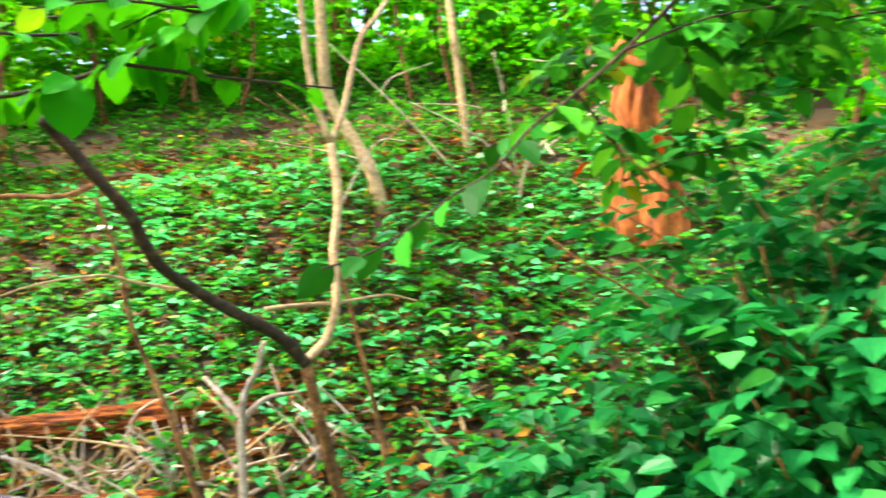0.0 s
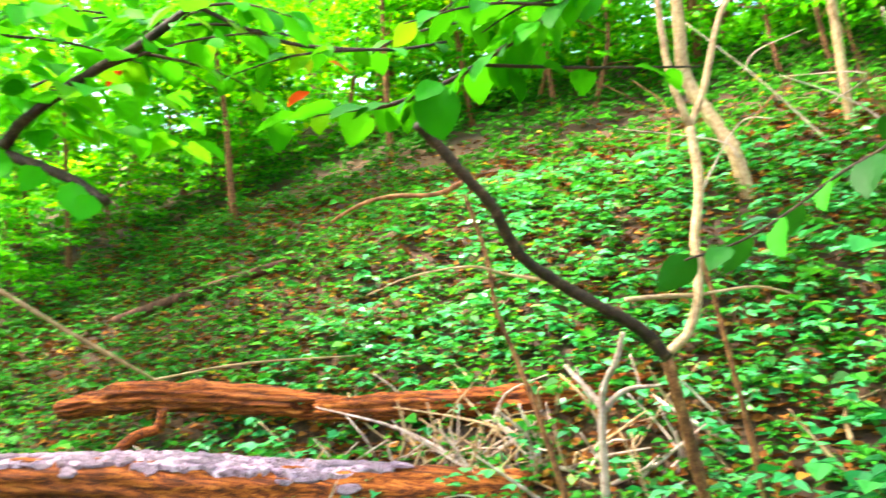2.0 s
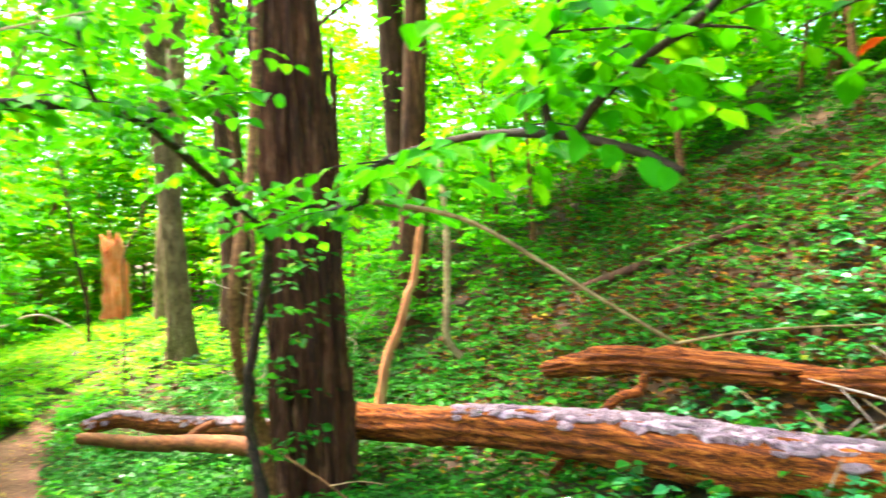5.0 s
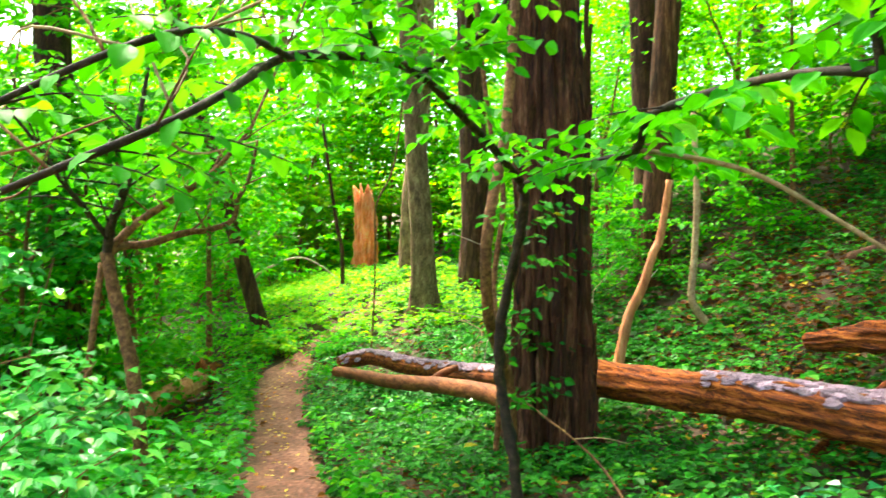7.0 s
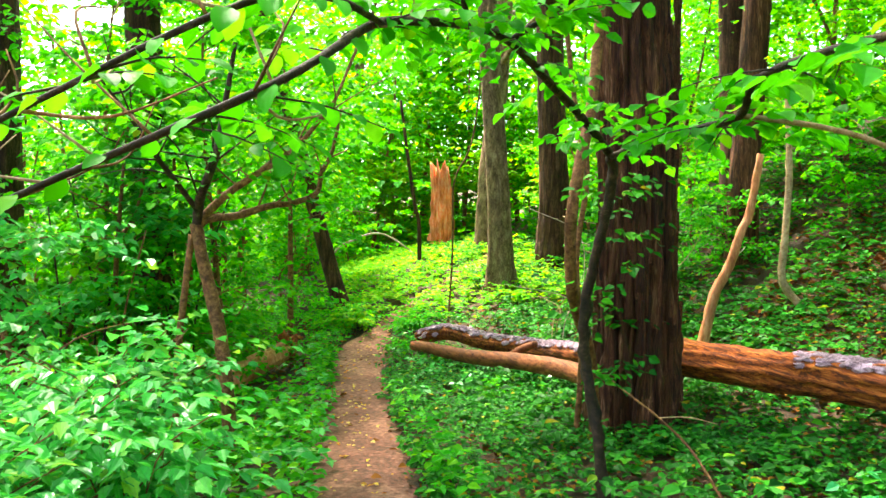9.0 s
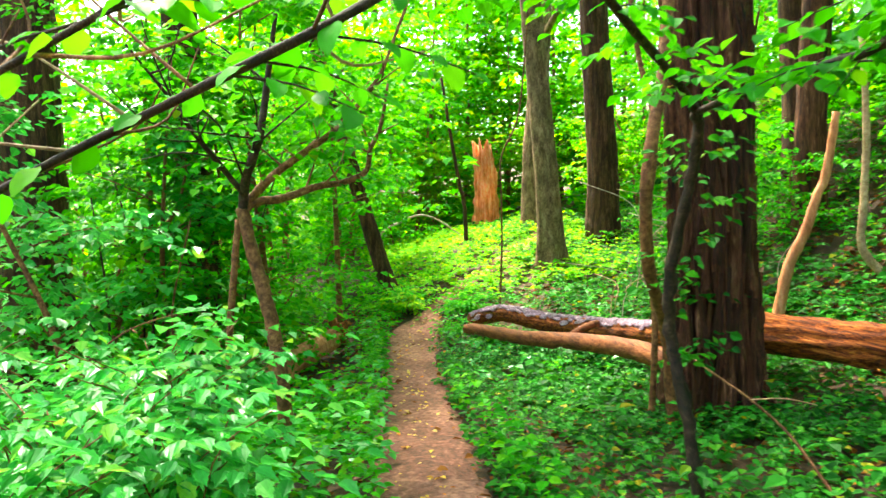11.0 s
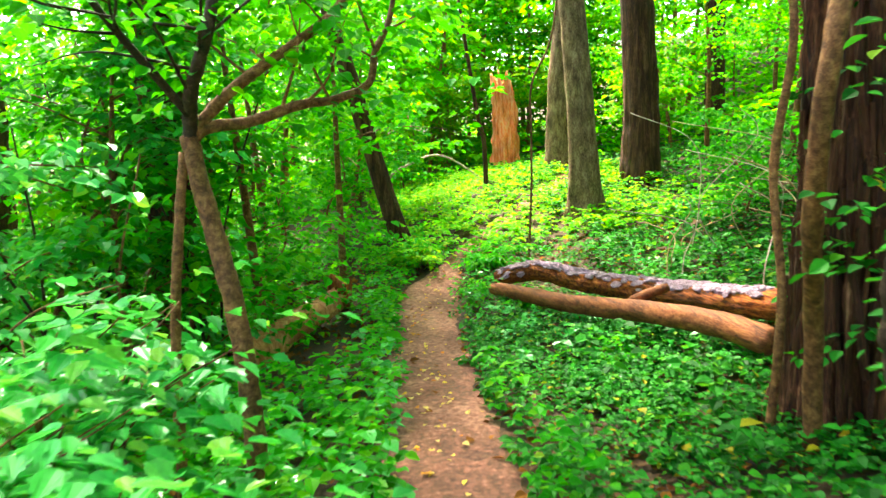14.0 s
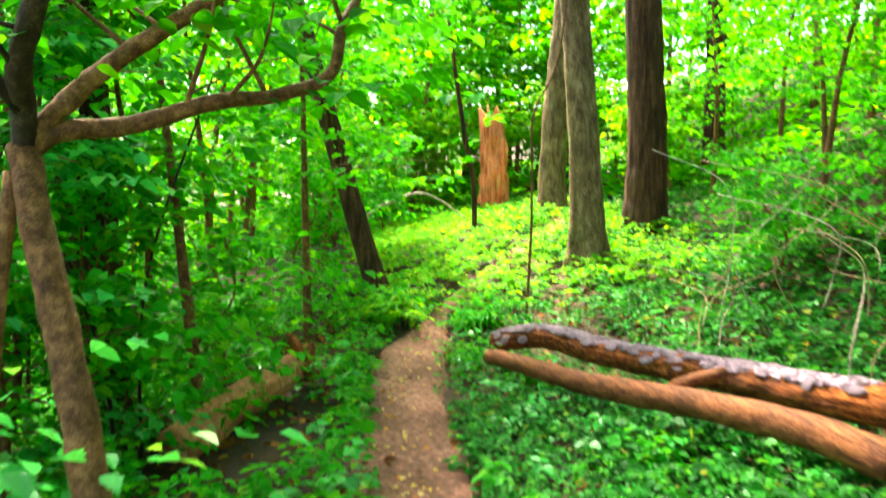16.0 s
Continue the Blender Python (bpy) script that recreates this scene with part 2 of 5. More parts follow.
def tube(pts, r0, r1, per=5, sides=8, rough=0.12, flutes=0, depth=0.0, flare=0.0, seed=0, origin=(0, 0, 0), jag=0.0, waist=None):
    """A limb or trunk along a line: tapered, knobbly, with ridges and a flared foot, closed at both ends."""
    line = spline(pts, per)
    n = len(line)
    tang = np.gradient(line, axis=0)
    tang /= np.linalg.norm(tang, axis=1)[:, None] + 1e-9
    side = np.cross(tang[0], (0.31, 0.2, 0.93) if abs(tang[0][2]) < 0.9 else (1, 0, 0))
    run = np.r_[0, np.cumsum(np.linalg.norm(np.diff(line, axis=0), axis=1))]
    verts, faces = [], []
    for i in range(n):
        side = side - tang[i] * np.dot(side, tang[i])
        side /= np.linalg.norm(side)
        up = np.cross(tang[i], side)
        f = run[i] / run[-1]
        r = r0 + (r1 - r0) * f
        if waist:
            r *= waist(f)
        r *= 1 + flare * math.exp(-run[i] / (2.2 * r0))
        for k in range(sides):
            a = 2 * math.pi * k / sides
            d = math.cos(a) * side + math.sin(a) * up
            q = Vector(line[i] + d * r)
            s = 1 + rough * noise.noise(q * (1.6 / max(r0, 0.02)) * 0.5 + Vector((seed, 0, 0)))
            if flutes:
                w = noise.noise(Vector((run[i] * 1.3, k * 0.21, seed * 3.1)))
                s += depth * (abs(math.sin(a * flutes * 0.5 + 1.5 * w)) - 0.5 + 0.7 * noise.noise(Vector((run[i] * 4, a * flutes * 0.7, seed))))
                s += flare * 0.35 * math.exp(-run[i] / (1.6 * r0)) * math.sin(a * 5 + seed)
            p = line[i] + d * r * s
            if jag and i >= n - 2:
                p = p + tang[i] * jag * noise.noise(Vector((math.cos(a) * 2.5, math.sin(a) * 2.5, seed)))
            verts.append(tuple(p - np.array(origin)))
    for i in range(n - 1):
        for k in range(sides):
            a, b = i * sides + k, i * sides + (k + 1) % sides
            faces.append((a, b, b + sides, a + sides))
    for i, ring in ((0, range(sides - 1, -1, -1)), (n - 1, range(sides))):
        c = len(verts)
        verts.append(tuple(line[i] - np.array(origin)))
        ring = [i * sides + k for k in ring]
        faces += [(ring[k], ring[(k + 1) % sides], c) for k in range(sides)]
    return verts, faces


def join(*pieces):
    verts, faces = [], []
    for v, f in pieces:
        o = len(verts)
        verts += v
        faces += [tuple(i + o for i in q) for q in f]
    return verts, faces


class Leaves:
    """Gathers leaves (place, way of the tip, normal, length) and makes one mesh of them."""

    def __init__(self):
        self.p, self.d, self.n, self.s = [], [], [], []

    def add(self, p, d, n, s):
        self.p.append(p), self.d.append(d), self.n.append(n), self.s.append(s)

    def spray(self, rng, a, b, count, size, droop=0.35, flat=1.0):
        """Leaves in two rows along a twig from a to b."""
        a, b = np.array(a, float), np.array(b, float)
        way = (b - a) / (np.linalg.norm(b - a) + 1e-9)
        side = np.cross(way, (0, 0, 1))
        side /= np.linalg.norm(side) + 1e-9
        for i in range(count):
            f = (i + 0.6) / count
            q = a + (b - a) * f + rng.normal(0, 0.012, 3)
            sgn = 1 if i % 2 else -1
            d = way * rng.uniform(0.25, 0.9) + side * sgn * rng.uniform(0.6, 1.0) + np.array((0, 0, -droop * rng.uniform(0.1, 1.5)))
            if i >= count - 1:
                d = way + np.array((0, 0, -droop))
            nn = np.array((0, 0, 1.0)) * flat + rng.normal(0, 0.32, 3)
            self.add(q + d * 0.02, d, nn, size * rng.uniform(0.65, 1.2))

    def mesh(self, name, material, wide=0.36, origin=(0, 0, 0), fine=False):
        P, D, N, S = (np.array(v, float) for v in (self.p, self.d, self.n, self.s))
        P = P - np.array(origin)
        D /= np.linalg.norm(D, axis=1)[:, None] + 1e-9
        X = np.cross(D, N)
        X /= np.linalg.norm(X, axis=1)[:, None] + 1e-9
        N = np.cross(X, D)
        S = S[:, None]
        if fine == "toothed":
            shape = [(0, 0, 0), (-0.55, 0.1, 0.05), (-0.8, 0.3, 0.09), (-0.72, 0.34, 0.08), (-1.0, 0.56, 0.08), (-0.66, 0.6, 0.03), (-0.58, 0.8, -0.03), (-0.3, 0.8, -0.06), (0, 1.05, -0.2), (0.3, 0.8, -0.06), (0.58, 0.8, -0.03), (0.66, 0.6, 0.03), (1.0, 0.56, 0.08), (0.72, 0.34, 0.08), (0.8, 0.3, 0.09), (0.55, 0.1, 0.05)]
            halves = [[0, 8, 7, 6, 5, 4, 3, 2, 1], [0, 15, 14, 13, 12, 11, 10, 9, 8]]
        elif fine:
            shape = [(0, 0, 0), (-0.62, 0.14, 0.07), (-0.95, 0.40, 0.10), (-0.6, 0.74, 0.02), (0, 1.0, -0.16), (0.6, 0.74, 0.02), (0.95, 0.40, 0.10), (0.62, 0.14, 0.07)]
            halves = [[0, 4, 3, 2, 1], [0, 7, 6, 5, 4]]
        else:
            shape = [(0, 0, 0), (-0.8, 0.3, 0.10), (-0.72, 0.6, 0.06), (0, 1.0, -0.16), (0.72, 0.6, 0.06), (0.8, 0.3, 0.10)]
            halves = [[0, 3, 2, 1], [0, 5, 4, 3]]
        V = np.stack([P + X * S * wide * 1.1 * u + D * S * v + N * S * w for u, v, w in shape], 1).reshape(-1, 3)
        k = np.arange(len(P))[:, None] * len(shape)
        F = np.concatenate([k + np.array([h]) for h in halves], 0)
        return mesh_of(name, V.tolist(), F.tolist(), material, False)


# ---- the lie of the land ----
TRAIL_X = [-60, -30, -22, -17, -14.5, -12.5, -11, -8, -4, 0, 6, 20, 60]
TRAIL_Z = [2.4, 1.4, 0.85, 0.5, -0.05, -0.38, -0.5, -0.45, -0.22, 0, 0.15, 0.3, 0.5]
TRAIL_Y = [12, 9.5, 6.4, 4.1, 2.2, 1.1, 0.8, 0.5, 0.12, 0.0, 0.1, 0.6, 3]
OFF_D = [-90, -30, -12, -5, -2, -0.5, 0.5, 1.5, 2.5, 4, 5.5, 7, 10, 15, 30, 90]
OFF_H = [-7, -4, -2, -0.75, -0.2, 0, 0, 0.03, 0.16, 0.45, 1.4, 2.4, 4.0, 6.2, 10.5, 17]


def trail_y(x):
    return sum(np.interp(x + s, TRAIL_X, TRAIL_Y) for s in (-1.2, -0.4, 0.4, 1.2)) / 4


def land(x, y):
    """Height of the ground: a trail along the foot of a wooded slope."""
    z = sum(np.interp(x + s, TRAIL_X, TRAIL_Z) for s in (-1, 0, 1)) / 3
    d = y - trail_y(x)
    z = z + sum(np.interp(d + s, OFF_D, OFF_H) for s in (-0.4, 0, 0.4)) / 3
    far = min(1.0, max(0.0, (abs(d) - 0.3) / 1.2))
    return float(z + far * (0.07 * noise.noise(Vector((x * 0.9, y * 0.9, 0))) + 0.03 * noise.noise(Vector((x * 3.1, y * 3.1, 4)))))


xs = np.concatenate([[-3000, -900, -300, -140], np.arange(-90, -24, 2.5), np.arange(-24, 5, 0.16), np.arange(5, 60, 2.5), [140, 300, 900, 3000]])
ys = np.concatenate([[-3000, -900, -300, -140], np.arange(-90, -8, 2.5), np.arange(-8, 12, 0.16), np.arange(12, 80, 2.5), [140, 300, 900, 3000]])
gv = [(float(x), float(y), land(x, y)) for x in xs for y in ys]
ny = len(ys)
gf = [(i * ny + j, (i + 1) * ny + j, (i + 1) * ny + j + 1, i * ny + j + 1) for i in range(len(xs) - 1) for j in range(ny - 1)]
tagged(new("ground", mesh_of("ground", gv, gf, SOIL)), "brown forest soil with leaf litter on a wooded slope", "ground", kind="structure")

# trodden strip with ragged edges, a shallow hollow in the middle
tv, tf = [], []
steps = np.arange(-30, 8, 0.08)
for x in steps:
    w1 = 0.38 + 0.09 * noise.noise(Vector((x * 1.3, 0, 9))) + 0.10 * noise.noise(Vector((x * 4.5, 0, 3))) + 0.05 * noise.noise(Vector((x * 13, 0, 3)))
    w2 = 0.43 + 0.09 * noise.noise(Vector((x * 1.3, 5, 9))) + 0.10 * noise.noise(Vector((x * 4.5, 5, 3))) + 0.05 * noise.noise(Vector((x * 13, 5, 3)))
    narrow = float(np.interp(x, [-20, -15, -13, -12.2], [0.7, 0.4, 0.35, 1.0]))
    w1, w2 = w1 * narrow, w2 * narrow
    for f in (-1, -0.8, -0.5, -0.2, 0.1, 0.4, 0.7, 1):
        y = trail_y(x) + f * (w1 if f < 0 else w2)
        tv.append((float(x), float(y), land(x, y) + (0.004 if abs(f) == 1 else 0.022) + (0.012 * noise.noise(Vector((x * 5, y * 5, 1))) if abs(f) < 1 else -0.02)))
tf = [(i * 8 + j, (i + 1) * 8 + j, (i + 1) * 8 + j + 1, i * 8 + j + 1) for i in range(len(steps) - 1) for j in range(7)]
tagged(new("path", mesh_of("path", tv, tf, DIRT)), "narrow trodden dirt footpath along the slope", "path", kind="structure")


# ---- standing trees ----
def tall_tree(name, foot, top, r0, r1, bark, label, ridges=9, depth=0.1, flare=0.5, sides=36, per=10, crown_from=0.5, leaves=1400, seed=1, crown_leaf=LEAF, spread=3.0, crown_size=0.15, group="forest trees"):
    rng = np.random.default_rng(seed)
    foot = np.array((foot[0], foot[1], land(foot[0], foot[1]) - 0.12))
    top = np.array(top, float)
    tree = thing(name, foot, label, "tree", group)
    mid = foot + (top - foot) * 0.45 + np.array((rng.normal(0, 0.12), rng.normal(0, 0.12), 0))
    low = foot + (top - foot) * 0.12 + np.array((rng.normal(0, 0.02), rng.normal(0, 0.02), 0))
    part("trunk", tube([foot, low, mid, top], r0, r1, per * 3, sides, 0.06, ridges, depth, flare, seed, foot), bark, tree)
    cloud = Leaves()
    axis = spline([foot, low, mid, top], 20)
    for i in range(9):
        f = crown_from + (0.97 - crown_from) * i / 8
        a = axis[int(np.argmin(abs(axis[:, 2] - (foot[2] + f * (top[2] - foot[2])))))]
        ang = i * 2.4 + rng.uniform(-0.4, 0.4)
        out = np.array((math.cos(ang), math.sin(ang), rng.uniform(0.1, 0.6))) * spread * (1.1 - 0.5 * (f - crown_from)) * rng.uniform(0.7, 1.15)
        b = a + out
        part("limb", tube([a, a + out * 0.5 + np.array((0, 0, 0.25)), b], max(r1 * 0.6, 0.03), 0.012, 5, 6, 0.1, seed=seed + i, origin=foot), bark, tree)
        for j in range(max(1, leaves // 90)):
            c = a + out * rng.uniform(0.3, 1.05) + rng.normal(0, 0.35, 3) * (1, 1, 0.7)
            e = c + rng.normal(0, 0.5, 3) * (1, 1, 0.3)
            cloud.spray(rng, c, e, 10, crown_size)
    part("crown", cloud.mesh("crown", crown_leaf, 0.4, foot), crown_leaf, tree)
    return tree


# shaggy, smooth, leaning and brown trees get wide high crowns to shade the path
tall_tree("shaggy_tree", (-6.25, 2.58), (-6.4, 2.66, 15), 0.275, 0.2, BARK_SHAG, "large tree with shaggy vertically ridged brown bark", 15, 0.26, 0.5, 120, 30, 0.4, 5200, 3, spread=5.0, crown_size=0.22)
tall_tree("smooth_tree", (-14.8, 4.0), (-15.3, 3.3, 15), 0.22, 0.14, BARK_GREY, "grey-brown smooth-barked tree with spreading root flare", 5, 0.06, 0.85, 32, 12, 0.4, 3400, 4, spread=5.0, crown_size=0.2)
tall_tree("dark_tree", (-16.5, 5.62), (-16.5, 5.7, 16), 0.31, 0.2, BARK_DARK, "dark furrowed tree trunk on the slope", 11, 0.12, 0.35, 40, 12, 0.34, 1600, 5)
tall_tree("pale_tree", (-19.5, 5.0), (-19.7, 5.3, 15), 0.26, 0.17, BARK_GREY, "pale grey tree trunk behind the others", 7, 0.08, 0.3, 24, 10, 0.32, 1400, 6)
tall_tree("leaning_tree", (-14.0, 1.0), (-14.6, -1.9, 10), 0.14, 0.06, BARK_DARK, "dark slender leaning tree beside the path", 8, 0.1, 0.35, 24, 10, 0.45, 2200, 7, spread=4.0, crown_size=0.18)
tall_tree("brown_tree", (-10.7, -1.7), (-10.9, -1.8, 14), 0.23, 0.17, BARK_DARK, "brown trunk among leafy understory below the path", 9, 0.1, 0.35, 28, 10, 0.4, 2600, 8, spread=4.6, crown_size=0.2)
tall_tree("broad_tree", (-10.8, -3.6), (-10.9, -3.8, 16), 0.38, 0.24, BARK_DARK, "broad dark tree trunk below the path", 12, 0.12, 0.3, 36, 10, 0.34, 1600, 9)
tall_tree("slope_tree", (-11.2, 6.6), (-11.4, 6.7, 16), 0.24, 0.16, BARK_DARK, "dark tree standing on the leafy slope", 9, 0.1, 0.3, 24, 10, 0.34, 1400, 10)
tall_tree("slope_tree", (-10.4, 6.2), (-10.3, 6.4, 15), 0.2, 0.13, BARK_SHAG, "brown ridged tree standing on the leafy slope", 9, 0.1, 0.3, 24, 10, 0.34, 1200, 11)

# unseen tall trees added behind and beside the walker close the canopy for shade
for k, (x, y) in enumerate([(2.4, -2.2), (4.4, 2.9), (5.4, 7.2)]):
    tall_tree("canopy_tree", (x, y), (x + 0.4, y + 0.5, 15), 0.26, 0.16, BARK_DARK if k % 2 else BARK_GREY, "unseen tall tree added to shade the path with its broad leafy crown", 9, 0.1, 0.35, 24, 8, 0.45, 3000, 90 + k, spread=4.6, crown_size=0.22)

# ---- understory trees: a few kinds, then repeated ----
def understory(seed, height, spread, limbs, twigs, size, leafmat, low=0.15, per_twig=8, name="understory_tree", label="slender understory tree with layered green leaves"):
    rng = np.random.default_rng(seed)
    tree = thing(name, (0, 0, 0), label, "tree", "understory trees")
    tip = np.array((rng.normal(0, 0.4), rng.normal(0, 0.4), height))
    stem = [(0, 0, -0.1), tuple(tip * 0.35 + rng.normal(0, 0.1, 3)), tuple(tip * 0.7 + rng.normal(0, 0.12, 3)), tuple(tip)]
    part("trunk", tube(stem, 0.011 * height ** 0.9 + 0.008, 0.008, 6, 8, 0.1, seed=seed), TWIG_BROWN, tree)
    axis = spline(stem, 12)
    cloud = Leaves()
    for i in range(limbs):
        f = low + (1 - low) * (i + rng.uniform(0, 0.8)) / limbs
        a = axis[min(int(f * (len(axis) - 1)), len(axis) - 1)]
        ang = i * 2.4 + rng.uniform(-0.5, 0.5)
        ln = spread * (1.15 - 0.6 * f) * rng.uniform(0.7, 1.1)
        b = a + np.array((math.cos(ang) * ln, math.sin(ang) * ln, rng.uniform(0.0, 0.4) * ln))
        part("branch", tube([a, (a + b) / 2 + np.array((0, 0, 0.08 * ln)), b], 0.012, 0.003, 4, 5, 0.1), TWIG_BROWN, tree)
        for j in range(twigs):
            gq = rng.uniform(0.15, 1.05)
            w = 0.34 * ln
            c = a + (b - a) * gq + np.array((rng.normal(0, w * 0.7), rng.normal(0, w * 0.7), rng.normal(0, 0.12 * ln)))
            e = c + np.array((rng.normal(0, w), rng.normal(0, w), rng.normal(0, 0.07)))
            cloud.spray(rng, c, e, per_twig, size)
    part("crown", cloud.mesh("crown", leafmat, 0.42), leafmat, tree)
    return tree


# the mint kind has skylight below the path put into its leaf colour
kinds = [understory(21, 4.2, 1.6, 9, 24, 0.12, LEAF_BRIGHT), understory(22, 5.5, 1.9, 9, 30, 0.11, LEAF_BRIGHT), understory(23, 3.0, 1.4, 8, 26, 0.10, LEAF), understory(24, 6.5, 2.2, 9, 34, 0.12, LEAF_FAR, 0.3), understory(25, 1.9, 1.1, 7, 24, 0.10, LEAF_BRIGHT), understory(26, 5.0, 2.1, 9, 32, 0.12, LEAF_FAR, 0.25), understory(30, 3.4, 1.4, 9, 22, 0.11, LEAF_MINT, 0.12), understory(33, 4.8, 2.0, 9, 18, 0.13, LEAF_BRIGHT, 0.4)]
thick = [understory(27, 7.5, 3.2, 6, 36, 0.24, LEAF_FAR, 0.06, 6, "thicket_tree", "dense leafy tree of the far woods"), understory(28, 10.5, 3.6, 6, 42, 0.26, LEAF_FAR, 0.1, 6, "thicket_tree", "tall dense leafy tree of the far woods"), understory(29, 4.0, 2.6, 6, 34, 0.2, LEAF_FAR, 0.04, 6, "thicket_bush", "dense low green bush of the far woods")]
rng = np.random.default_rng(77)


def stand(tree, x, y, s=1.0):
    copy_thing(tree, pose(x, y, land(x, y), rng.normal(0, 3), rng.normal(0, 3), rng.uniform(0, 360)) @ Matrix.Diagonal((s, s, s, 1)))


# beside and below the path, on the slope, and behind the walker
for k, x, y, s in [(0, -8.9, -1.75, 0.9), (4, -9.4, -1.5, 1), (2, -9.9, -2.2, 1.0), (1, -11.0, -2.6, 1), (0, -11.2, -1.6, 1), (4, -11.0, -0.9, 0.8),
                   (1, -12.6, -0.9, 0.9), (3, -15.6, -1.4, 1), (0, -16.8, 0.2, 1), (5, -17.4, -1.0, 1), (4, -18.8, 0.4, 1), (3, -19.6, -1.0, 1.1), (2, -16.0, -2.6, 1), (4, -13.4, -1.4, 1), (4, -15.2, 0.0, 0.9),
                   (5, -11.5, -6.0, 1), (3, -14, -7, 1.1), (1, -17, -5, 1.1), (4, -21, 1.8, 1.0), (3, -23, 0.2, 1.2), (1, -25, 2.8, 1.2),
                   (0, -12.5, 7.8, 1), (1, -14.2, 8.6, 1), (3, -13.0, 9.6, 1), (5, -16, 8.6, 1), (1, -18.6, 8.0, 1), (0, -10.2, 9.4, 1), (3, -11.6, 11.2, 1.1), (5, -9.0, 11.4, 1), (3, -18, 11, 1.1), (2, -8.6, 10.4, 1), (1, -7.0, 12.0, 1), (5, -5.2, 12.6, 1), (3, -3.4, 13.2, 1), (1, -1.6, 12.6, 1), (5, 0.4, 12.8, 1), (3, 2.4, 12.0, 1), (1, 4.6, 11.0, 1), (0, 3.6, 9.2, 1), (2, 3.9, 7.6, 1), (5, 5.6, 8.4, 1), (4, -12.0, 8.4, 1), (4, -9.4, 8.6, 0.9), (4, -7.9, 9.6, 0.8), (5, -9.2, 7.6, 0.8), (3, -7.2, 8.6, 0.8), (5, -11.0, 8.4, 0.9), (3, -5.4, 9.8, 0.8), (5, -3.2, 10.6, 0.8), (4, -8.8, 6.6, 0.8), (3, 1.8, 10.4, 0.8), (3, -13.6, 6.8, 0.8),
                   (6, -7.4, -2.3, 1), (6, -8.3, -3.2, 1), (6, -9.3, -2.6, 1), (7, -10.2, -0.8, 1), (7, -12.6, 0.0, 1), (4, -12.2, 5.2, 0.8), (4, -11.3, 6.0, 0.9), (4, -10.1, 5.7, 0.7),
                   (3, 6.5, 3.0, 1), (1, 7.5, 0.0, 1), (5, 6.0, -3.0, 1), (3, 2.5, -4.5, 1), (1, -1.0, -5.0, 1)]:
    stand(kinds[k], x, y, s)
for i in range(105):
    x, y = rng.uniform(-46, 14), rng.uniform(-24, 34)
    d = y - trail_y(x)
    if x > 7 or (x > -23 and -8.5 < d < 13.5) or (x <= -23 and abs(d) < 2.2) or (d < 0 and x > -24 and i % 3) or (-30 < x < -15 and -14 < d < 1):
        continue
    stand(thick[int(rng.choice([0, 0, 1, 2]))], x, y, rng.uniform(0.85, 1.3))
for i in range(20):
    x = -15 + i * 1.25
    y = trail_y(x) + rng.uniform(12.2, 15.5)
    stand(thick[2] if i % 3 else thick[0], x, y, rng.uniform(0.8, 1.1))
for x, y in [(-27, 9.5), (-29, 7.5), (-26, 6.0), (-31, 10), (-28, 4.0), (-30, 1.5), (-26.5, 2.0), (-33, 5), (-25, 6.6), (-25.5, 0.6), (-22, -5), (-24, -1.8), (-18.5, -4.2)]:
    stand(thick[2] if y > 6 else thick[0], x, y, 1.0)
for x, y in [(-28, -4), (-33, -2), (-36, 2), (-34, 8), (-38, -6), (-31, 4), (-29, 12), (-32, 14), (-37, 11), (-40, 5), (-27.5, -1.2), (-29.5, 9), (-30.5, 6.9), (-31.5, 8.6), (-29.5, 5.2), (-33, 6.2), (-27.5, 8.0), (-28.5, 10.8)]:
    stand(thick[1], x, y, 1.1)
for k, (x, y) in zip(kinds + thick, [(-15, -4.6), (-20, -7), (-13.6, -3.2), (-21, 11), (-17.6, -3.2), (-22, 8.8), (-9.6, -4.6), (-19, -2.2), (-30, 2), (-34, 14), (-27, 0.5)]):
    k.location = (x, y, land(x, y))
# thicket closing the top of the slope
for i in range(26):
    x = -13 + i * 0.78 + rng.uniform(-0.4, 0.4)
    y = trail_y(x) + rng.uniform(9.4, 11.6)
    stand(kinds[(0, 2, 4, 1)[i % 4]], x, y, rng.uniform(0.8, 1.1))
for i in range(14):
    x = -9 + i * 1.1
    stand(thick[1] if i % 2 else thick[0], x, trail_y(x) + rng.uniform(14, 19), rng.uniform(0.9, 1.15))
for x, y in [(-13, -8), (-16, -10.5), (-19.5, -7.5)]:
    stand(thick[0], x, y, 1.0)
far = tall_tree("forest_tree", (-24, 11), (-24, 11, 17), 0.28, 0.17, BARK_DARK, "tall dark-barked tree in the woods", 9, 0.1, 0.3, 18, 6, 0.3, 900, 31)
far2 = tall_tree("forest_tree", (-33, 3), (-33, 3.4, 17), 0.24, 0.15, BARK_GREY, "tall grey-barked tree in the woods", 7, 0.08, 0.3, 18, 6, 0.3, 900, 32)
for i in range(40):
    x, y = rng.uniform(-46, 10), rng.uniform(-24, 30)
    d = y - trail_y(x)
    if (x > -20 and -7 < d < 12) or abs(d) < 2.5 or (-34 < x < -14 and -14 < d < 2) or (d < 0 and i % 3):
        continue
    copy_thing(far if i % 2 else far2, pose(x, y, land(x, y) - 0.1, 0, 0, rng.uniform(0, 360)))


def g(x, y, up):
    return (x, y, land(x, y) + up)


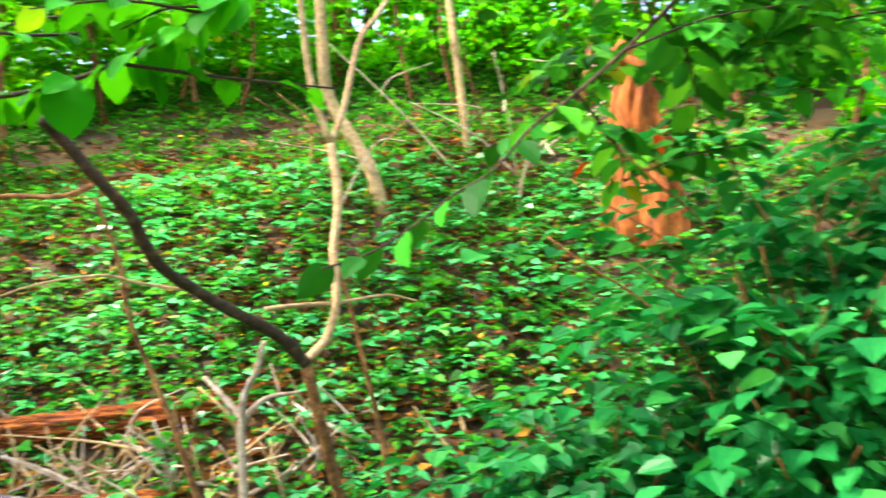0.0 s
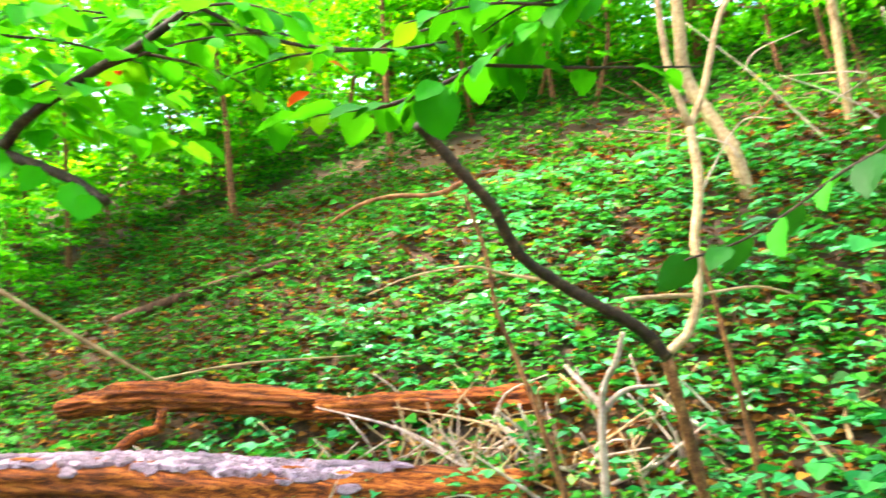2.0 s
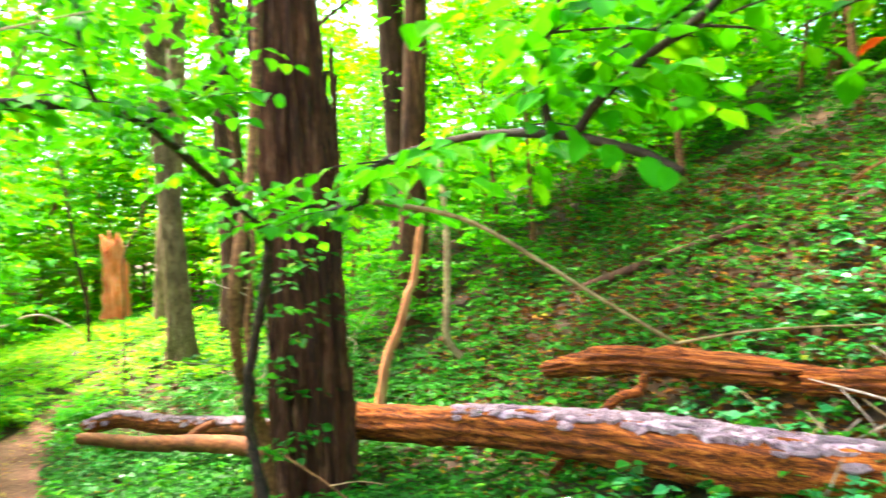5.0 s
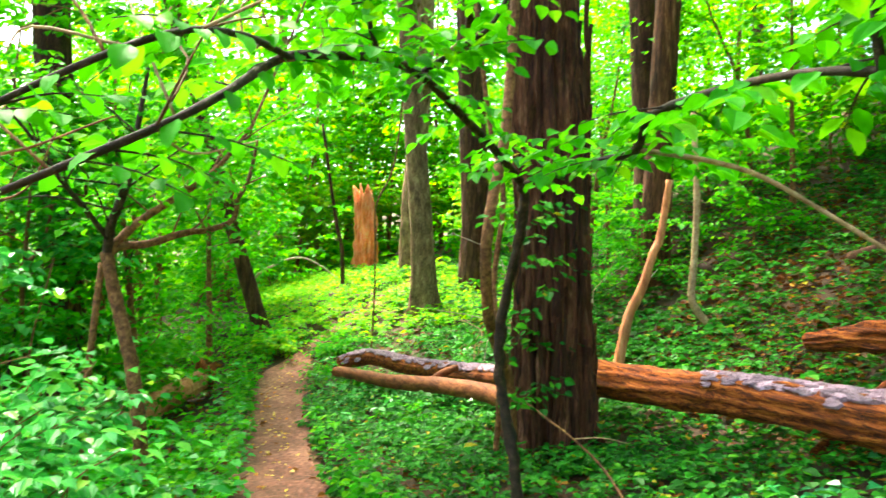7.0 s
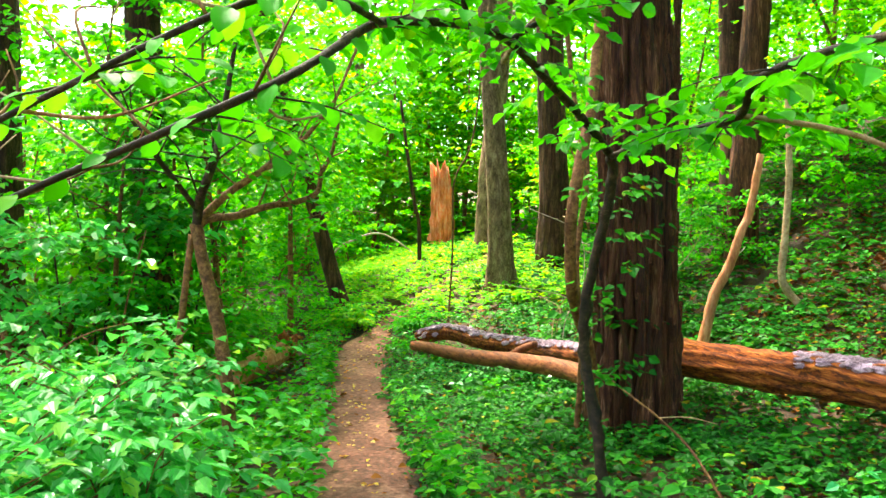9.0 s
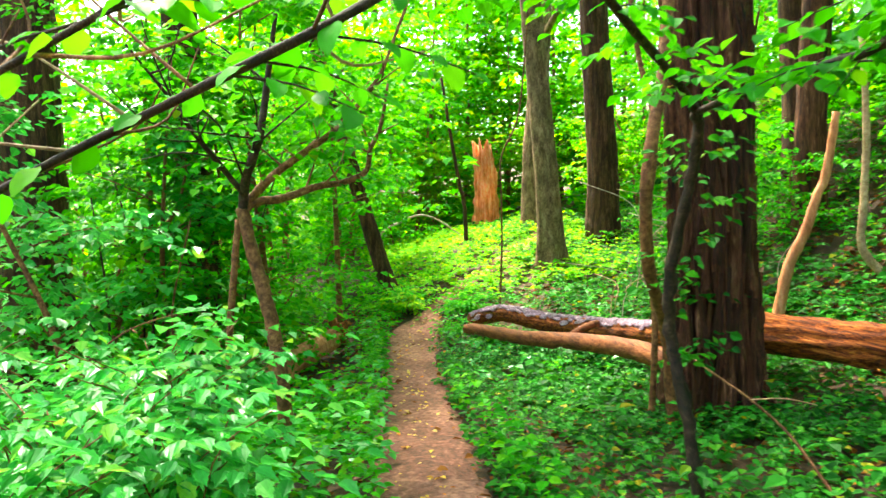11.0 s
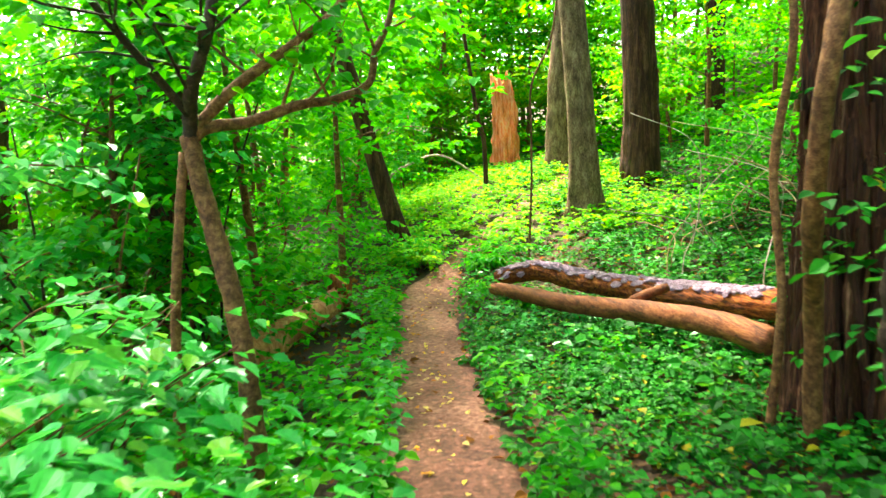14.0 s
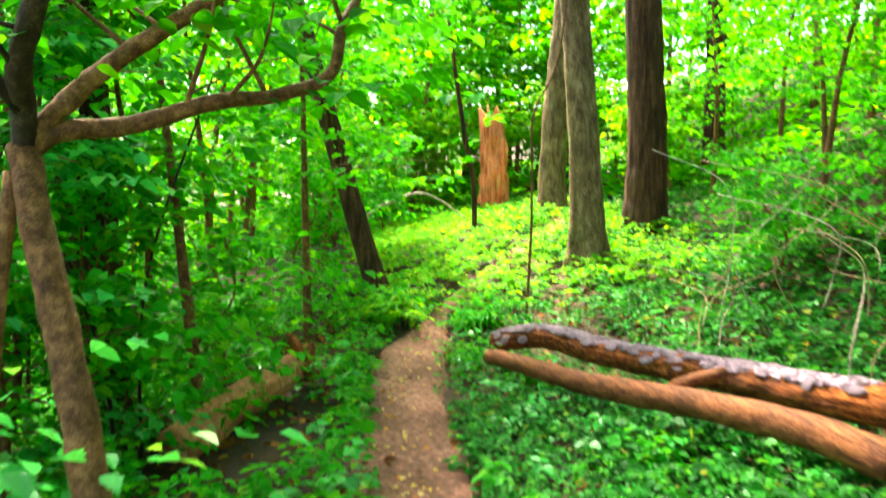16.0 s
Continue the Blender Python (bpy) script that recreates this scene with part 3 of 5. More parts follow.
# ---- branches given by a few bends ----
def limb(parent, name, pts, r0, r1, bark, at, sides=7, per=6, rough=0.14, seed=0, label=""):
    return part(name, tube(pts, r0, r1, per, sides, rough, seed=seed, origin=at), bark, parent, label)


LEAF_MESHES = {}


def single_leaf(material, wide=0.32):
    """A broad pointed leaf, one metre long, with midrib fold and drooping tip."""
    key = (material.name, wide)
    if key not in LEAF_MESHES:
        v, f = [], []
        prof = [0.02, 0.52, 0.86, 1.0, 0.96, 0.8, 0.52, 0.03]
        for i, w in enumerate(prof):
            y = i / 7
            for u in (-1, -0.5, 0, 0.5, 1):
                v.append((u * w * wide, y, 0.07 * abs(u) * w - 0.22 * y * y + 0.02 * math.sin(i * 2.1 + u * 3)))
        for i in range(7):
            for j in range(4):
                f.append((i * 5 + j, i * 5 + j + 1, i * 5 + j + 6, i * 5 + j + 5))
        LEAF_MESHES[key] = mesh_of("leaf", v, f, material)
    return LEAF_MESHES[key]


def leaf_on(parent, at, p, d, size, material, up=(0, 0, 1), wide=0.32):
    """One leaf as a part: it starts at p and points along d."""
    y = Vector(d).normalized()
    x = y.cross(Vector(up)).normalized()
    z = x.cross(y)
    ob = new("leaf", single_leaf(material, wide))
    ob.parent = parent
    q = Vector(p) - Vector(at)
    ob.matrix_basis = Matrix(((x.x * size, y.x * size, z.x * size, q.x), (x.y * size, y.y * size, z.y * size, q.y), (x.z * size, y.z * size, z.z * size, q.z), (0, 0, 0, 1)))
    return ob


def leafy(parent, at, pts, count, size, material, seed, start=0.15, droop=0.5, spread=0.35):
    """Leaves in two rows along a twig, each a part of its own."""
    g = np.random.default_rng(seed)
    line = spline(pts, 12)
    for i in range(count):
        f = start + (1 - start) * (i + 0.5) / count
        k = min(int(f * (len(line) - 1)), len(line) - 2)
        way = line[k + 1] - line[k]
        way /= np.linalg.norm(way)
        side = np.cross(way, (0, 0, 1)) * (1 if i % 2 else -1)
        d = way * g.uniform(0.2, 0.9) + side * g.uniform(0.5, 1.0) + np.array((0, 0, -droop * g.uniform(0.2, 1.2)))
        p = line[k] + side * 0.01
        leaf_on(parent, at, p, d, size * g.uniform(0.7, 1.2), material, (g.normal(0, spread), g.normal(0, spread), 1))


# twisted sapling beside the shaggy tree, its boughs reaching over the path
def toward(pts, k, eye=(-0.35, -0.3, 1.52)):
    """The same bends drawn nearer to the walker by the factor k."""
    return [tuple(e + (v - e) * k for v, e in zip(p, eye)) for p in pts]


at = (-4.38, 1.52, land(-4.38, 1.52) - 0.05)
sap = thing("twisted_sapling", at, "dark twisted sapling with long boughs reaching over the path", "tree")
S_MAIN = [at, *toward([(-5.1, 1.76, 0.15), (-5.21, 1.71, 0.62), (-5.17, 1.71, 1.03), (-5.06, 1.76, 1.44), (-4.96, 1.77, 1.76), (-4.88, 1.72, 1.9)], 0.87)]
S_LEFT = toward([(-4.88, 1.72, 1.9), (-4.63, 1.47, 2.04), (-4.31, 1.11, 2.22), (-3.98, 0.79, 2.34), (-3.73, 0.54, 2.34), (-3.48, 0.27, 2.28), (-3.33, 0.06, 2.22)], 0.87) + [(-2.5, -0.305, 1.85), (-2.6, -0.95, 1.55), (-2.75, -1.6, 1.22)]
S_LUP = toward([(-3.73, 0.54, 2.34), (-3.65, 0.47, 2.5), (-3.66, 0.44, 2.9)], 0.87)
S_LUP2 = toward([(-3.98, 0.79, 2.34), (-3.84, 0.97, 2.46), (-3.71, 1.08, 2.56), (-3.68, 1.23, 2.9)], 0.87)
S_RIGHT = [(-4.29, 1.46, 1.84), (-3.9, 1.42, 1.86), (-3.4, 1.32, 1.85), (-3.0, 1.22, 1.84), (-2.7, 1.2, 1.85), (-2.55, 1.15, 1.93), (-2.28, 1.12, 1.95), (-1.88, 1.12, 1.94), (-1.59, 1.11, 1.89), (-1.44, 1.11, 1.85), (-1.31, 1.12, 1.8), (-1.22, 1.12, 1.75)]
S_DOWN = [(-2.71, 1.22, 1.85), (-2.58, 1.39, 1.81), (-2.46, 1.52, 1.75), (-2.33, 1.66, 1.63), (-2.18, 1.8, 1.49), (-1.99, 2.0, 1.31)]
S_DOWN2 = [(-1.99, 2.0, 1.31), (-1.77, 2.18, 1.35), (-1.48, 2.46, 1.36)]
S_UP1 = [(-1.59, 1.11, 1.89), (-1.58, 1.08, 1.99), (-1.55, 1.07, 2.1), (-1.52, 1.09, 2.19), (-1.45, 1.13, 2.5)]
S_UP2 = [(-1.49, 1.1, 1.88), (-1.44, 1.12, 1.94), (-1.34, 1.17, 2.02), (-1.25, 1.22, 2.08), (-1.16, 1.26, 2.15), (-1.0, 1.36, 2.3)]
S_SIDE = [(-2.98, 0.06, 2.14), (-2.55, -0.15, 2.1), (-2.2, -0.37, 1.98), (-2.2, -0.84, 1.72), (-2.25, -1.4, 1.4)]
limb(sap, "bough", S_DOWN, 0.01, 0.006, TWIG_TAN, at, 8, 6, 0.15, 5, "thin pale drooping bough")
limb(sap, "bough", S_DOWN2, 0.005, 0.003, TWIG_TAN, at, 6, 6, 0.15, 6)
limb(sap, "stem", S_MAIN, 0.036, 0.027, TWIG_DARK, at, 12, 12, 0.55, 1)
for pts, a, b in [(S_LEFT, 0.024, 0.006), (S_LUP, 0.013, 0.006), (S_LUP2, 0.014, 0.006), (S_RIGHT, 0.017, 0.01), (S_UP1, 0.012, 0.007), (S_UP2, 0.012, 0.007), (S_SIDE, 0.012, 0.005)]:
    limb(sap, "bough", pts, a, b, TWIG_DARK, at, 8, 6, 0.2, 2)
for i, (pts, n) in enumerate([(S_LEFT, 40), (S_LUP, 14), (S_LUP2, 16), (S_UP1, 10), (S_UP2, 10), (S_SIDE, 22), (S_RIGHT, 24)]):
    leafy(sap, at, pts, n, 0.085, LEAF_BRIGHT, 40 + i, 0.25)



def twiggy(parent, at, pts, count, leaves, size, material, seed, reach=0.35, start=0.2, drop=0.1):
    """Short leafy side twigs along a bough."""
    gq = np.random.default_rng(seed)
    line = spline(pts, 10)
    for i in range(count):
        a = line[int((start + (1 - start) * gq.uniform()) * (len(line) - 1))]
        ang = gq.uniform(0, 6.28)
        d = np.array((math.cos(ang), math.sin(ang), gq.uniform(-0.25, 0.35) - drop)) * reach * gq.uniform(0.6, 1.2)
        twig = [a, a + d * 0.5 + np.array((0, 0, 0.02)), a + d]
        spur = limb(parent, "twig", twig, 0.004, 0.0015, TWIG_DARK, at, 5, 3, 0.1, i)
        leafy(spur, at, twig, leaves, size, material, seed * 31 + i, 0.2, 0.35)


def foliage_on(parent, at, pts, count, size, material, seed, reach=0.4, leaves=7, start=0.1, wide=0.4):
    """Small leafy sprays all along a bough, one mesh."""
    gq = np.random.default_rng(seed)
    line = spline(pts, 10)
    cloud = Leaves()
    for i in range(count):
        a = line[int((start + (1 - start) * gq.uniform()) * (len(line) - 1))]
        ang = gq.uniform(0, 6.28)
        d = np.array((math.cos(ang), math.sin(ang), gq.uniform(-0.3, 0.35))) * reach * gq.uniform(0.5, 1.3)
        cloud.spray(gq, a + d * 0.2, a + d, leaves, size, 0.4)
    part("foliage", cloud.mesh("foliage", material, wide, at, True), material, parent)


for i, (pts, n) in enumerate([(S_LEFT[:7], 34), (S_LUP, 14), (S_LUP2, 14), (S_UP1, 12), (S_UP2, 14), (S_RIGHT[:8], 26)]):
    foliage_on(sap, at, pts, n, 0.075, LEAF_BRIGHT, 340 + i)
for i, (pts, n) in enumerate([(S_LEFT, 15), (S_LUP, 4), (S_LUP2, 4), (S_UP1, 3), (S_UP2, 3), (S_SIDE, 6), (S_RIGHT[:9], 13)]):
    twiggy(sap, at, pts, n, 6, 0.075, LEAF_BRIGHT, 140 + i)

# forked small tree below the path
at = (-6.22, -0.58, land(-6.22, -0.58) - 0.05)
fork = thing("forked_tree", at, "small brown tree forking into crooked spreading boughs", "tree")
CROTCH, WAS = (-6.56, -0.85, 1.44), (-7.01, -1.02, 1.46)


def from_crotch(pts, k=0.915):
    """Bends given about the old fork, moved and drawn to the true one."""
    return [tuple(c + (v - w) * k for v, w, c in zip(p, WAS, CROTCH)) for p in pts]


F_MAIN = [at, (-6.24, -0.6, 0.1), (-6.32, -0.65, 0.55), (-6.43, -0.74, 0.95), (-6.5, -0.81, 1.22), CROTCH]
limb(fork, "stem", F_MAIN, 0.055, 0.046, TWIG_BROWN, at, 14, 10, 0.2, 4)
F_RLOW = from_crotch([(-7.01, -1.02, 1.42), (-7.03, -0.93, 1.5), (-7.07, -0.71, 1.53), (-7.13, -0.42, 1.62), (-7.19, -0.22, 1.65), (-7.27, -0.03, 1.74), (-7.33, 0.02, 1.93), (-7.43, 0.12, 2.13), (-7.5, 0.2, 2.5)])
F_RUP = from_crotch([(-7.01, -1.02, 1.42), (-7.01, -0.99, 1.49), (-7.05, -0.79, 1.7), (-7.07, -0.54, 1.88), (-7.09, -0.31, 2.04), (-7.07, -0.14, 2.2), (-7.0, 0.1, 2.5)])
F_DARK = from_crotch([(-7.01, -1.02, 1.42), (-6.96, -1.0, 1.57), (-6.83, -0.96, 1.71), (-6.76, -0.85, 2.01), (-6.8, -0.79, 2.35), (-6.75, -0.7, 2.9)])
F_LEFT = from_crotch([(-6.94, -1.0, 1.57), (-6.78, -1.19, 1.84), (-6.63, -1.34, 2.06), (-6.57, -1.45, 2.25), (-6.4, -1.7, 2.6)])
F_SECOND = [(-6.5, -1.0, land(-6.5, -1.0) - 0.05), (-6.52, -0.98, 0.4), (-6.49, -0.93, 0.9), (-6.55, -0.88, 1.36)]
rf = np.random.default_rng(44)
for pts, a, b, bark, bare in [(F_RLOW, 0.034, 0.012, TWIG_BROWN, 6), (F_RUP, 0.036, 0.014, TWIG_BROWN, 7), (F_DARK, 0.04, 0.015, TWIG_DARK, 8), (F_LEFT, 0.024, 0.008, TWIG_DARK, 7), (F_SECOND, 0.03, 0.025, TWIG_BROWN, 0)]:
    bough = limb(fork, "bough", pts, a, b, bark, at, 9, 7, 0.2, 5)
    line = spline(pts, 10)
    for i in range(bare):
        p = line[int(rf.uniform(0.25, 0.95) * (len(line) - 1))]
        d = np.array((rf.normal(0, 0.3), rf.normal(0, 0.4), rf.uniform(0.0, 0.6)))
        limb(bough, "twig", [p, p + d * 0.5 + rf.normal(0, 0.05, 3), p + d], 0.009, 0.003, bark, at, 6, 5, 0.2, i)
for i, (pts, n) in enumerate([(F_RLOW, 14), (F_RUP, 14), (F_DARK, 14), (F_LEFT, 10)]):
    leafy(fork, at, pts, n, 0.09, LEAF, 60 + i, 0.4)

# unseen leafy bough, added to shade the ground by the shaggy tree
F_SHADE = [F_RUP[-1], (-7.2, 0.6, 3.4), (-8.0, 1.0, 4.4), (-9.0, 1.5, 5.1), (-10.2, 1.9, 5.5)]
limb(fork, "bough", F_SHADE, 0.014, 0.006, TWIG_BROWN, at, 8, 7, 0.2, 6)
foliage_on(fork, at, F_SHADE, 260, 0.11, LEAF_BRIGHT, 359, 1.2, 8, 0.3)
for i, (pts, n) in enumerate([(F_RLOW, 16), (F_RUP, 20), (F_DARK, 20), (F_LEFT, 20)]):
    foliage_on(fork, at, pts, n, 0.085, LEAF_BRIGHT, 360 + i, 0.55, 8, 0.45)

# dead forked sapling on the slope
at = (-0.38, 3.5, land(-0.38, 3.5) - 0.04)
dead = thing("dead_sapling", at, "crooked dark dead sapling with a pale forked stem", "tree")
limb(dead, "stem", [at, (-0.5, 3.38, 0.9), (-0.57, 3.27, 1.3)], 0.026, 0.024, TWIG_BROWN, at, 10, 8, 0.15, 6)
limb(dead, "bough", [(-0.57, 3.27, 1.3), (-0.66, 3.18, 1.42), (-0.88, 2.98, 1.58), (-1.01, 2.82, 1.71), (-1.06, 2.68, 1.88), (-1.13, 2.59, 1.99), (-1.2, 2.51, 2.1), (-1.23, 2.44, 2.15)], 0.026, 0.02, TWIG_DARK, at, 10, 7, 0.22, 7, "dark broken-off bough")
limb(dead, "bough", [(-0.57, 3.27, 1.31), (-0.49, 3.32, 1.4), (-0.45, 3.35, 1.55), (-0.46, 3.39, 1.78), (-0.44, 3.43, 2.0), (-0.47, 3.46, 2.24)], 0.019, 0.02, TWIG_TAN, at, 9, 7, 0.2, 8, "pale tan upright bough")
for pts, a, b, bark in [([(-0.47, 3.46, 2.24), (-0.54, 3.41, 2.49), (-0.57, 3.37, 2.85), (-0.58, 3.35, 3.3)], 0.017, 0.008, TWIG_TAN), ([(-0.47, 3.46, 2.24), (-0.41, 3.52, 2.43), (-0.34, 3.57, 2.74), (-0.23, 3.65, 2.93), (-0.08, 3.74, 3.3)], 0.016, 0.008, TWIG_TAN),
                        ([(-1.14, 2.61, 1.96), (-1.23, 2.56, 1.92), (-1.38, 2.51, 1.92), (-1.49, 2.47, 1.89), (-1.61, 2.48, 1.84)], 0.01, 0.006, TWIG_BROWN), ([(-0.94, 2.92, 1.61), (-1.09, 2.85, 1.64), (-1.2, 2.8, 1.67), (-1.41, 2.73, 1.64), (-1.58, 2.67, 1.57)], 0.007, 0.003, TWIG_TAN),
                        ([(-0.46, 3.35, 1.54), (-0.56, 3.26, 1.54), (-0.69, 3.11, 1.53)], 0.01, 0.011, TWIG_TAN), ([(-0.46, 3.35, 1.54), (-0.25, 3.48, 1.57), (-0.12, 3.63, 1.54)], 0.008, 0.004, TWIG_TAN)]:
    limb(dead, "twig", pts, a, b, bark, at, 7, 6, 0.2, 9)


def stem_thing(name, pts, r0, r1, bark, label, category="stem", sides=8, rough=0.2, seed=0):
    """A single bent stem standing in the ground."""
    x, y, _ = pts[0]
    foot = (x, y, land(x, y) - 0.05)
    t = thing(name, foot, label, category)
    part("stem", tube([foot, *pts[1:]], r0, r1, 7, sides, rough, seed=seed, origin=foot), bark, t)
    return t


stem_thing("thin_stem", [(-0.99, 3.6, 0), (-1.2, 3.55, 0.99), (-1.3, 3.55, 1.25), (-1.38, 3.5, 1.51), (-1.41, 3.47, 1.75), (-1.49, 3.42, 2.03)], 0.018, 0.01, TWIG_BROWN, "thin bent brown stem on the slope")
stem_thing("thin_stem", [(-0.26, 3.98, 0), (-0.33, 3.93, 0.91), (-0.39, 3.88, 1.23), (-0.43, 3.85, 1.44), (-0.49, 3.81, 1.71)], 0.017, 0.01, TWIG_BROWN, "thin straight brown stem on the slope")
stem_thing("bare_tree", [(0.7, 8.18, 0), (0.43, 8.26, 2.5), (0.28, 8.12, 3.45), (0.23, 8.06, 3.99), (0.1, 7.9, 5.2)], 0.05, 0.035, TWIG_TAN, "pale bare crooked tree stem on the slope", "tree")
stem_thing("bare_tree", [(-0.5, 7.0, 0), (-0.6, 7.0, 2.7), (-0.73, 7.04, 2.95), (-0.96, 7.03, 3.38), (-1.0, 6.97, 3.92), (-1.0, 6.9, 5.2)], 0.065, 0.04, TWIG_TAN, "pale tan bare leaning tree on the slope", "tree")
# pale dead boughs tangled round the bare trees on the slope
rd = np.random.default_rng(12)
at = g(-0.2, 7.4, 0)
tangle = thing("dead_tangle", at, "tangle of pale dry boughs on the slope", "brush")
for i in range(13):
    x, y = rd.uniform(-1.4, 1.0), rd.uniform(6.8, 7.9)
    a = np.array(g(x, y, 0.0))
    d = np.array((rd.normal(0, 0.9), rd.normal(0, 0.4), rd.uniform(0.4, 1.6)))
    limb(tangle, "bough", [a, a + d * 0.5 + rd.normal(0, 0.12, 3), a + d], rd.uniform(0.008, 0.016), 0.004, WOOD_PALE if i % 2 else TWIG_BROWN, at, 6, 5, 0.2, i)
    if i % 2:
        m = a + d * 0.6
        limb(tangle, "twig", [m, m + np.array((rd.normal(0, 0.3), rd.normal(0, 0.15), 0.15)), m + np.array((rd.normal(0, 0.55), rd.normal(0, 0.2), 0.3))], 0.008, 0.003, WOOD_PALE, at, 5, 4, 0.2, i)
stem_thing("leaning_pole", [(-7.87, 4.08, 0), (-7.85, 4.23, 0.66), (-7.77, 4.37, 1.05), (-7.71, 4.46, 1.41), (-7.69, 4.54, 1.61), (-7.62, 4.6, 2.2)], 0.062, 0.035, POLE, "barkless tan leaning sapling pole", "tree", 10)
stem_thing("leaning_pole", [(-7.77, 5.35, 0), (-7.9, 5.1, 0.85), (-7.95, 5.14, 1.28), (-7.96, 5.18, 2.02), (-7.98, 5.14, 3.0)], 0.045, 0.03, TWIG_TAN, "thin tan crooked sapling pole", "tree")


# ---- fallen timber ----
def log(name, pts, r0, r1, material, label, ridges=11, depth=0.12, sides=40, per=14, seed=0, jag=0.12, waist=None, rough=0.12):
    c = np.mean(np.array(pts), axis=0)
    at = (c[0], c[1], land(c[0], c[1]))
    t = thing(name, at, label, "log")
    part("trunk", tube(pts, r0, r1, per, sides, rough, ridges, depth, 0, seed, at, jag, waist), material, t)
    return t, at


def bulge(f):
    return 1 + 0.35 * math.exp(-((f - 0.68) / 0.2) ** 2)


LONG_LOG = [(-6.6, 3.18, 0.32), (-5.6, 3.3, 0.40), (-4.85, 3.43, 0.46), (-3.81, 3.6, 0.49), (-2.92, 3.78, 0.46), (-2.28, 3.95, 0.47), (-1.45, 4.1, 0.5)]
long_log, at = log("fallen_log", LONG_LOG, 0.145, 0.125, ROT, "long rotten orange log with scaly lilac-grey bark on top", depth=0.2, seed=3, waist=bulge)
BARK_LOG = [(-11.15, 1.73, -0.16), (-10.68, 2.03, -0.02), (-10.11, 2.33, -0.05), (-9.63, 2.6, -0.05), (-8.9, 2.85, 0.0), (-8.0, 2.95, 0.1), (-6.75, 3.12, 0.26)]
bark_log, at = log("fallen_log", BARK_LOG, 0.095, 0.12, ROT, "rotten orange log with flaking grey bark beside the path", seed=5)
smooth_log, at = log("fallen_log", [(-10.95, 1.62, -0.24), (-10.59, 1.7, -0.2), (-9.4, 1.97, -0.12), (-8.4, 2.33, -0.02), (-7.75, 2.6, 0.0), (-7.25, 2.72, -0.02)], 0.07, 0.1, SMOOTH, "smooth barkless orange-brown log", 6, 0.05, 24, 8, 7, 0.05)
part("branch_stub", tube([(-8.8, 2.35, -0.02), (-8.6, 2.42, 0.09), (-8.45, 2.5, 0.16)], 0.06, 0.035, 4, 10, 0.2, seed=3, origin=at), SMOOTH, smooth_log)
log("fallen_log", [(-5.35, 4.35, 0.76), (-4.66, 4.51, 0.87), (-3.92, 4.61, 0.86), (-3.2, 4.65, 0.84)], 0.105, 0.085, ROT, "short crumbling orange log on the slope", depth=0.35, seed=9, jag=0.4, rough=0.3, waist=lambda f: 0.55 + 0.45 * min(1, f * 4))
log("fallen_log", [(-3.1, 4.55, 0.82), (-2.45, 4.68, 0.86), (-1.81, 4.83, 0.9), (-1.1, 4.98, 0.98)], 0.075, 0.085, ROT, "crumbling dark orange log among dead stems", depth=0.35, seed=10, jag=0.4, rough=0.3)
side_log, at = log("fallen_log", [g(-9.7, -0.95, 0.12), g(-10.2, -0.6, 0.2), g(-10.7, -0.28, 0.24), g(-11.0, -0.1, 0.28)], 0.15, 0.12, POLE, "short mossy rotten log with an orange broken end beside the path", seed=11, jag=0.1)
part("broken_end", tube([g(-10.95, -0.13, 0.2), g(-11.03, -0.08, 0.32), g(-11.05, -0.05, 0.42)], 0.15, 0.11, 5, 16, 0.3, 5, 0.3, 0, 4, at, 0.25), ROT_UP, side_log, "bright orange splintered end")
log("fallen_log", [g(-6.9, 6.3, 0.1), g(-5.81, 6.63, 0.1), g(-5.0, 7.0, 0.1)], 0.06, 0.05, BARK_DARK, "thin dark fallen log across the slope", 8, 0.1, 16, 8, 12)
log("curled_root", [g(-4.5, 3.65, 0.03), (-4.09, 3.82, 0.66), (-3.94, 3.95, 0.75), (-3.91, 3.97, 0.86)], 0.045, 0.03, ROT, "curled orange root behind the long log", 5, 0.1, 12, 8, 14)

# rotten snags
at = g(1.66, 6.35, -0.1)
snag = thing("rotten_stump", at, "tall hollow rotten orange stump leaning on the slope", "stump")
part("trunk", tube([at, (1.66, 6.33, 2.15), (1.66, 6.31, 2.5), (1.58, 6.26, 2.9), (1.6, 6.24, 3.25), (1.4, 6.22, 3.45)], 0.26, 0.11, 12, 48, 0.3, 7, 0.4, 0.25, 21, at, 0.1), ROT_UP, snag)
at = g(-22.1, 4.4, -0.1)
snag = thing("broken_snag", at, "broken orange tree snag with splintered top", "stump")
part("trunk", tube([at, g(-22.1, 4.4, 0.6), g(-22.1, 4.4, 1.3), g(-22.12, 4.36, 2.15)], 0.31, 0.24, 10, 40, 0.14, 9, 0.3, 0.2, 22, at, 0.7), SNAG, snag)

# pale dead roots standing in the slope
at = g(-1.0, 3.95, -0.05)
root = thing("dead_root", at, "pale weathered upturned dead root", "root")
for pts, a, b in [([at, (-1.0, 3.9, 0.92), (-0.98, 3.89, 1.11), (-0.91, 3.85, 1.23), (-0.86, 3.8, 1.37)], 0.024, 0.014), ([(-1.0, 3.92, 1.0), (-1.12, 3.95, 1.12), (-1.2, 3.97, 1.2)], 0.02, 0.01), ([(-1.0, 3.92, 0.98), (-0.9, 3.98, 1.08), (-0.74, 4.05, 1.1)], 0.018, 0.008)]:
    limb(root, "root", pts, a, b, WOOD_PALE, at, 9, 6, 0.35, 15)


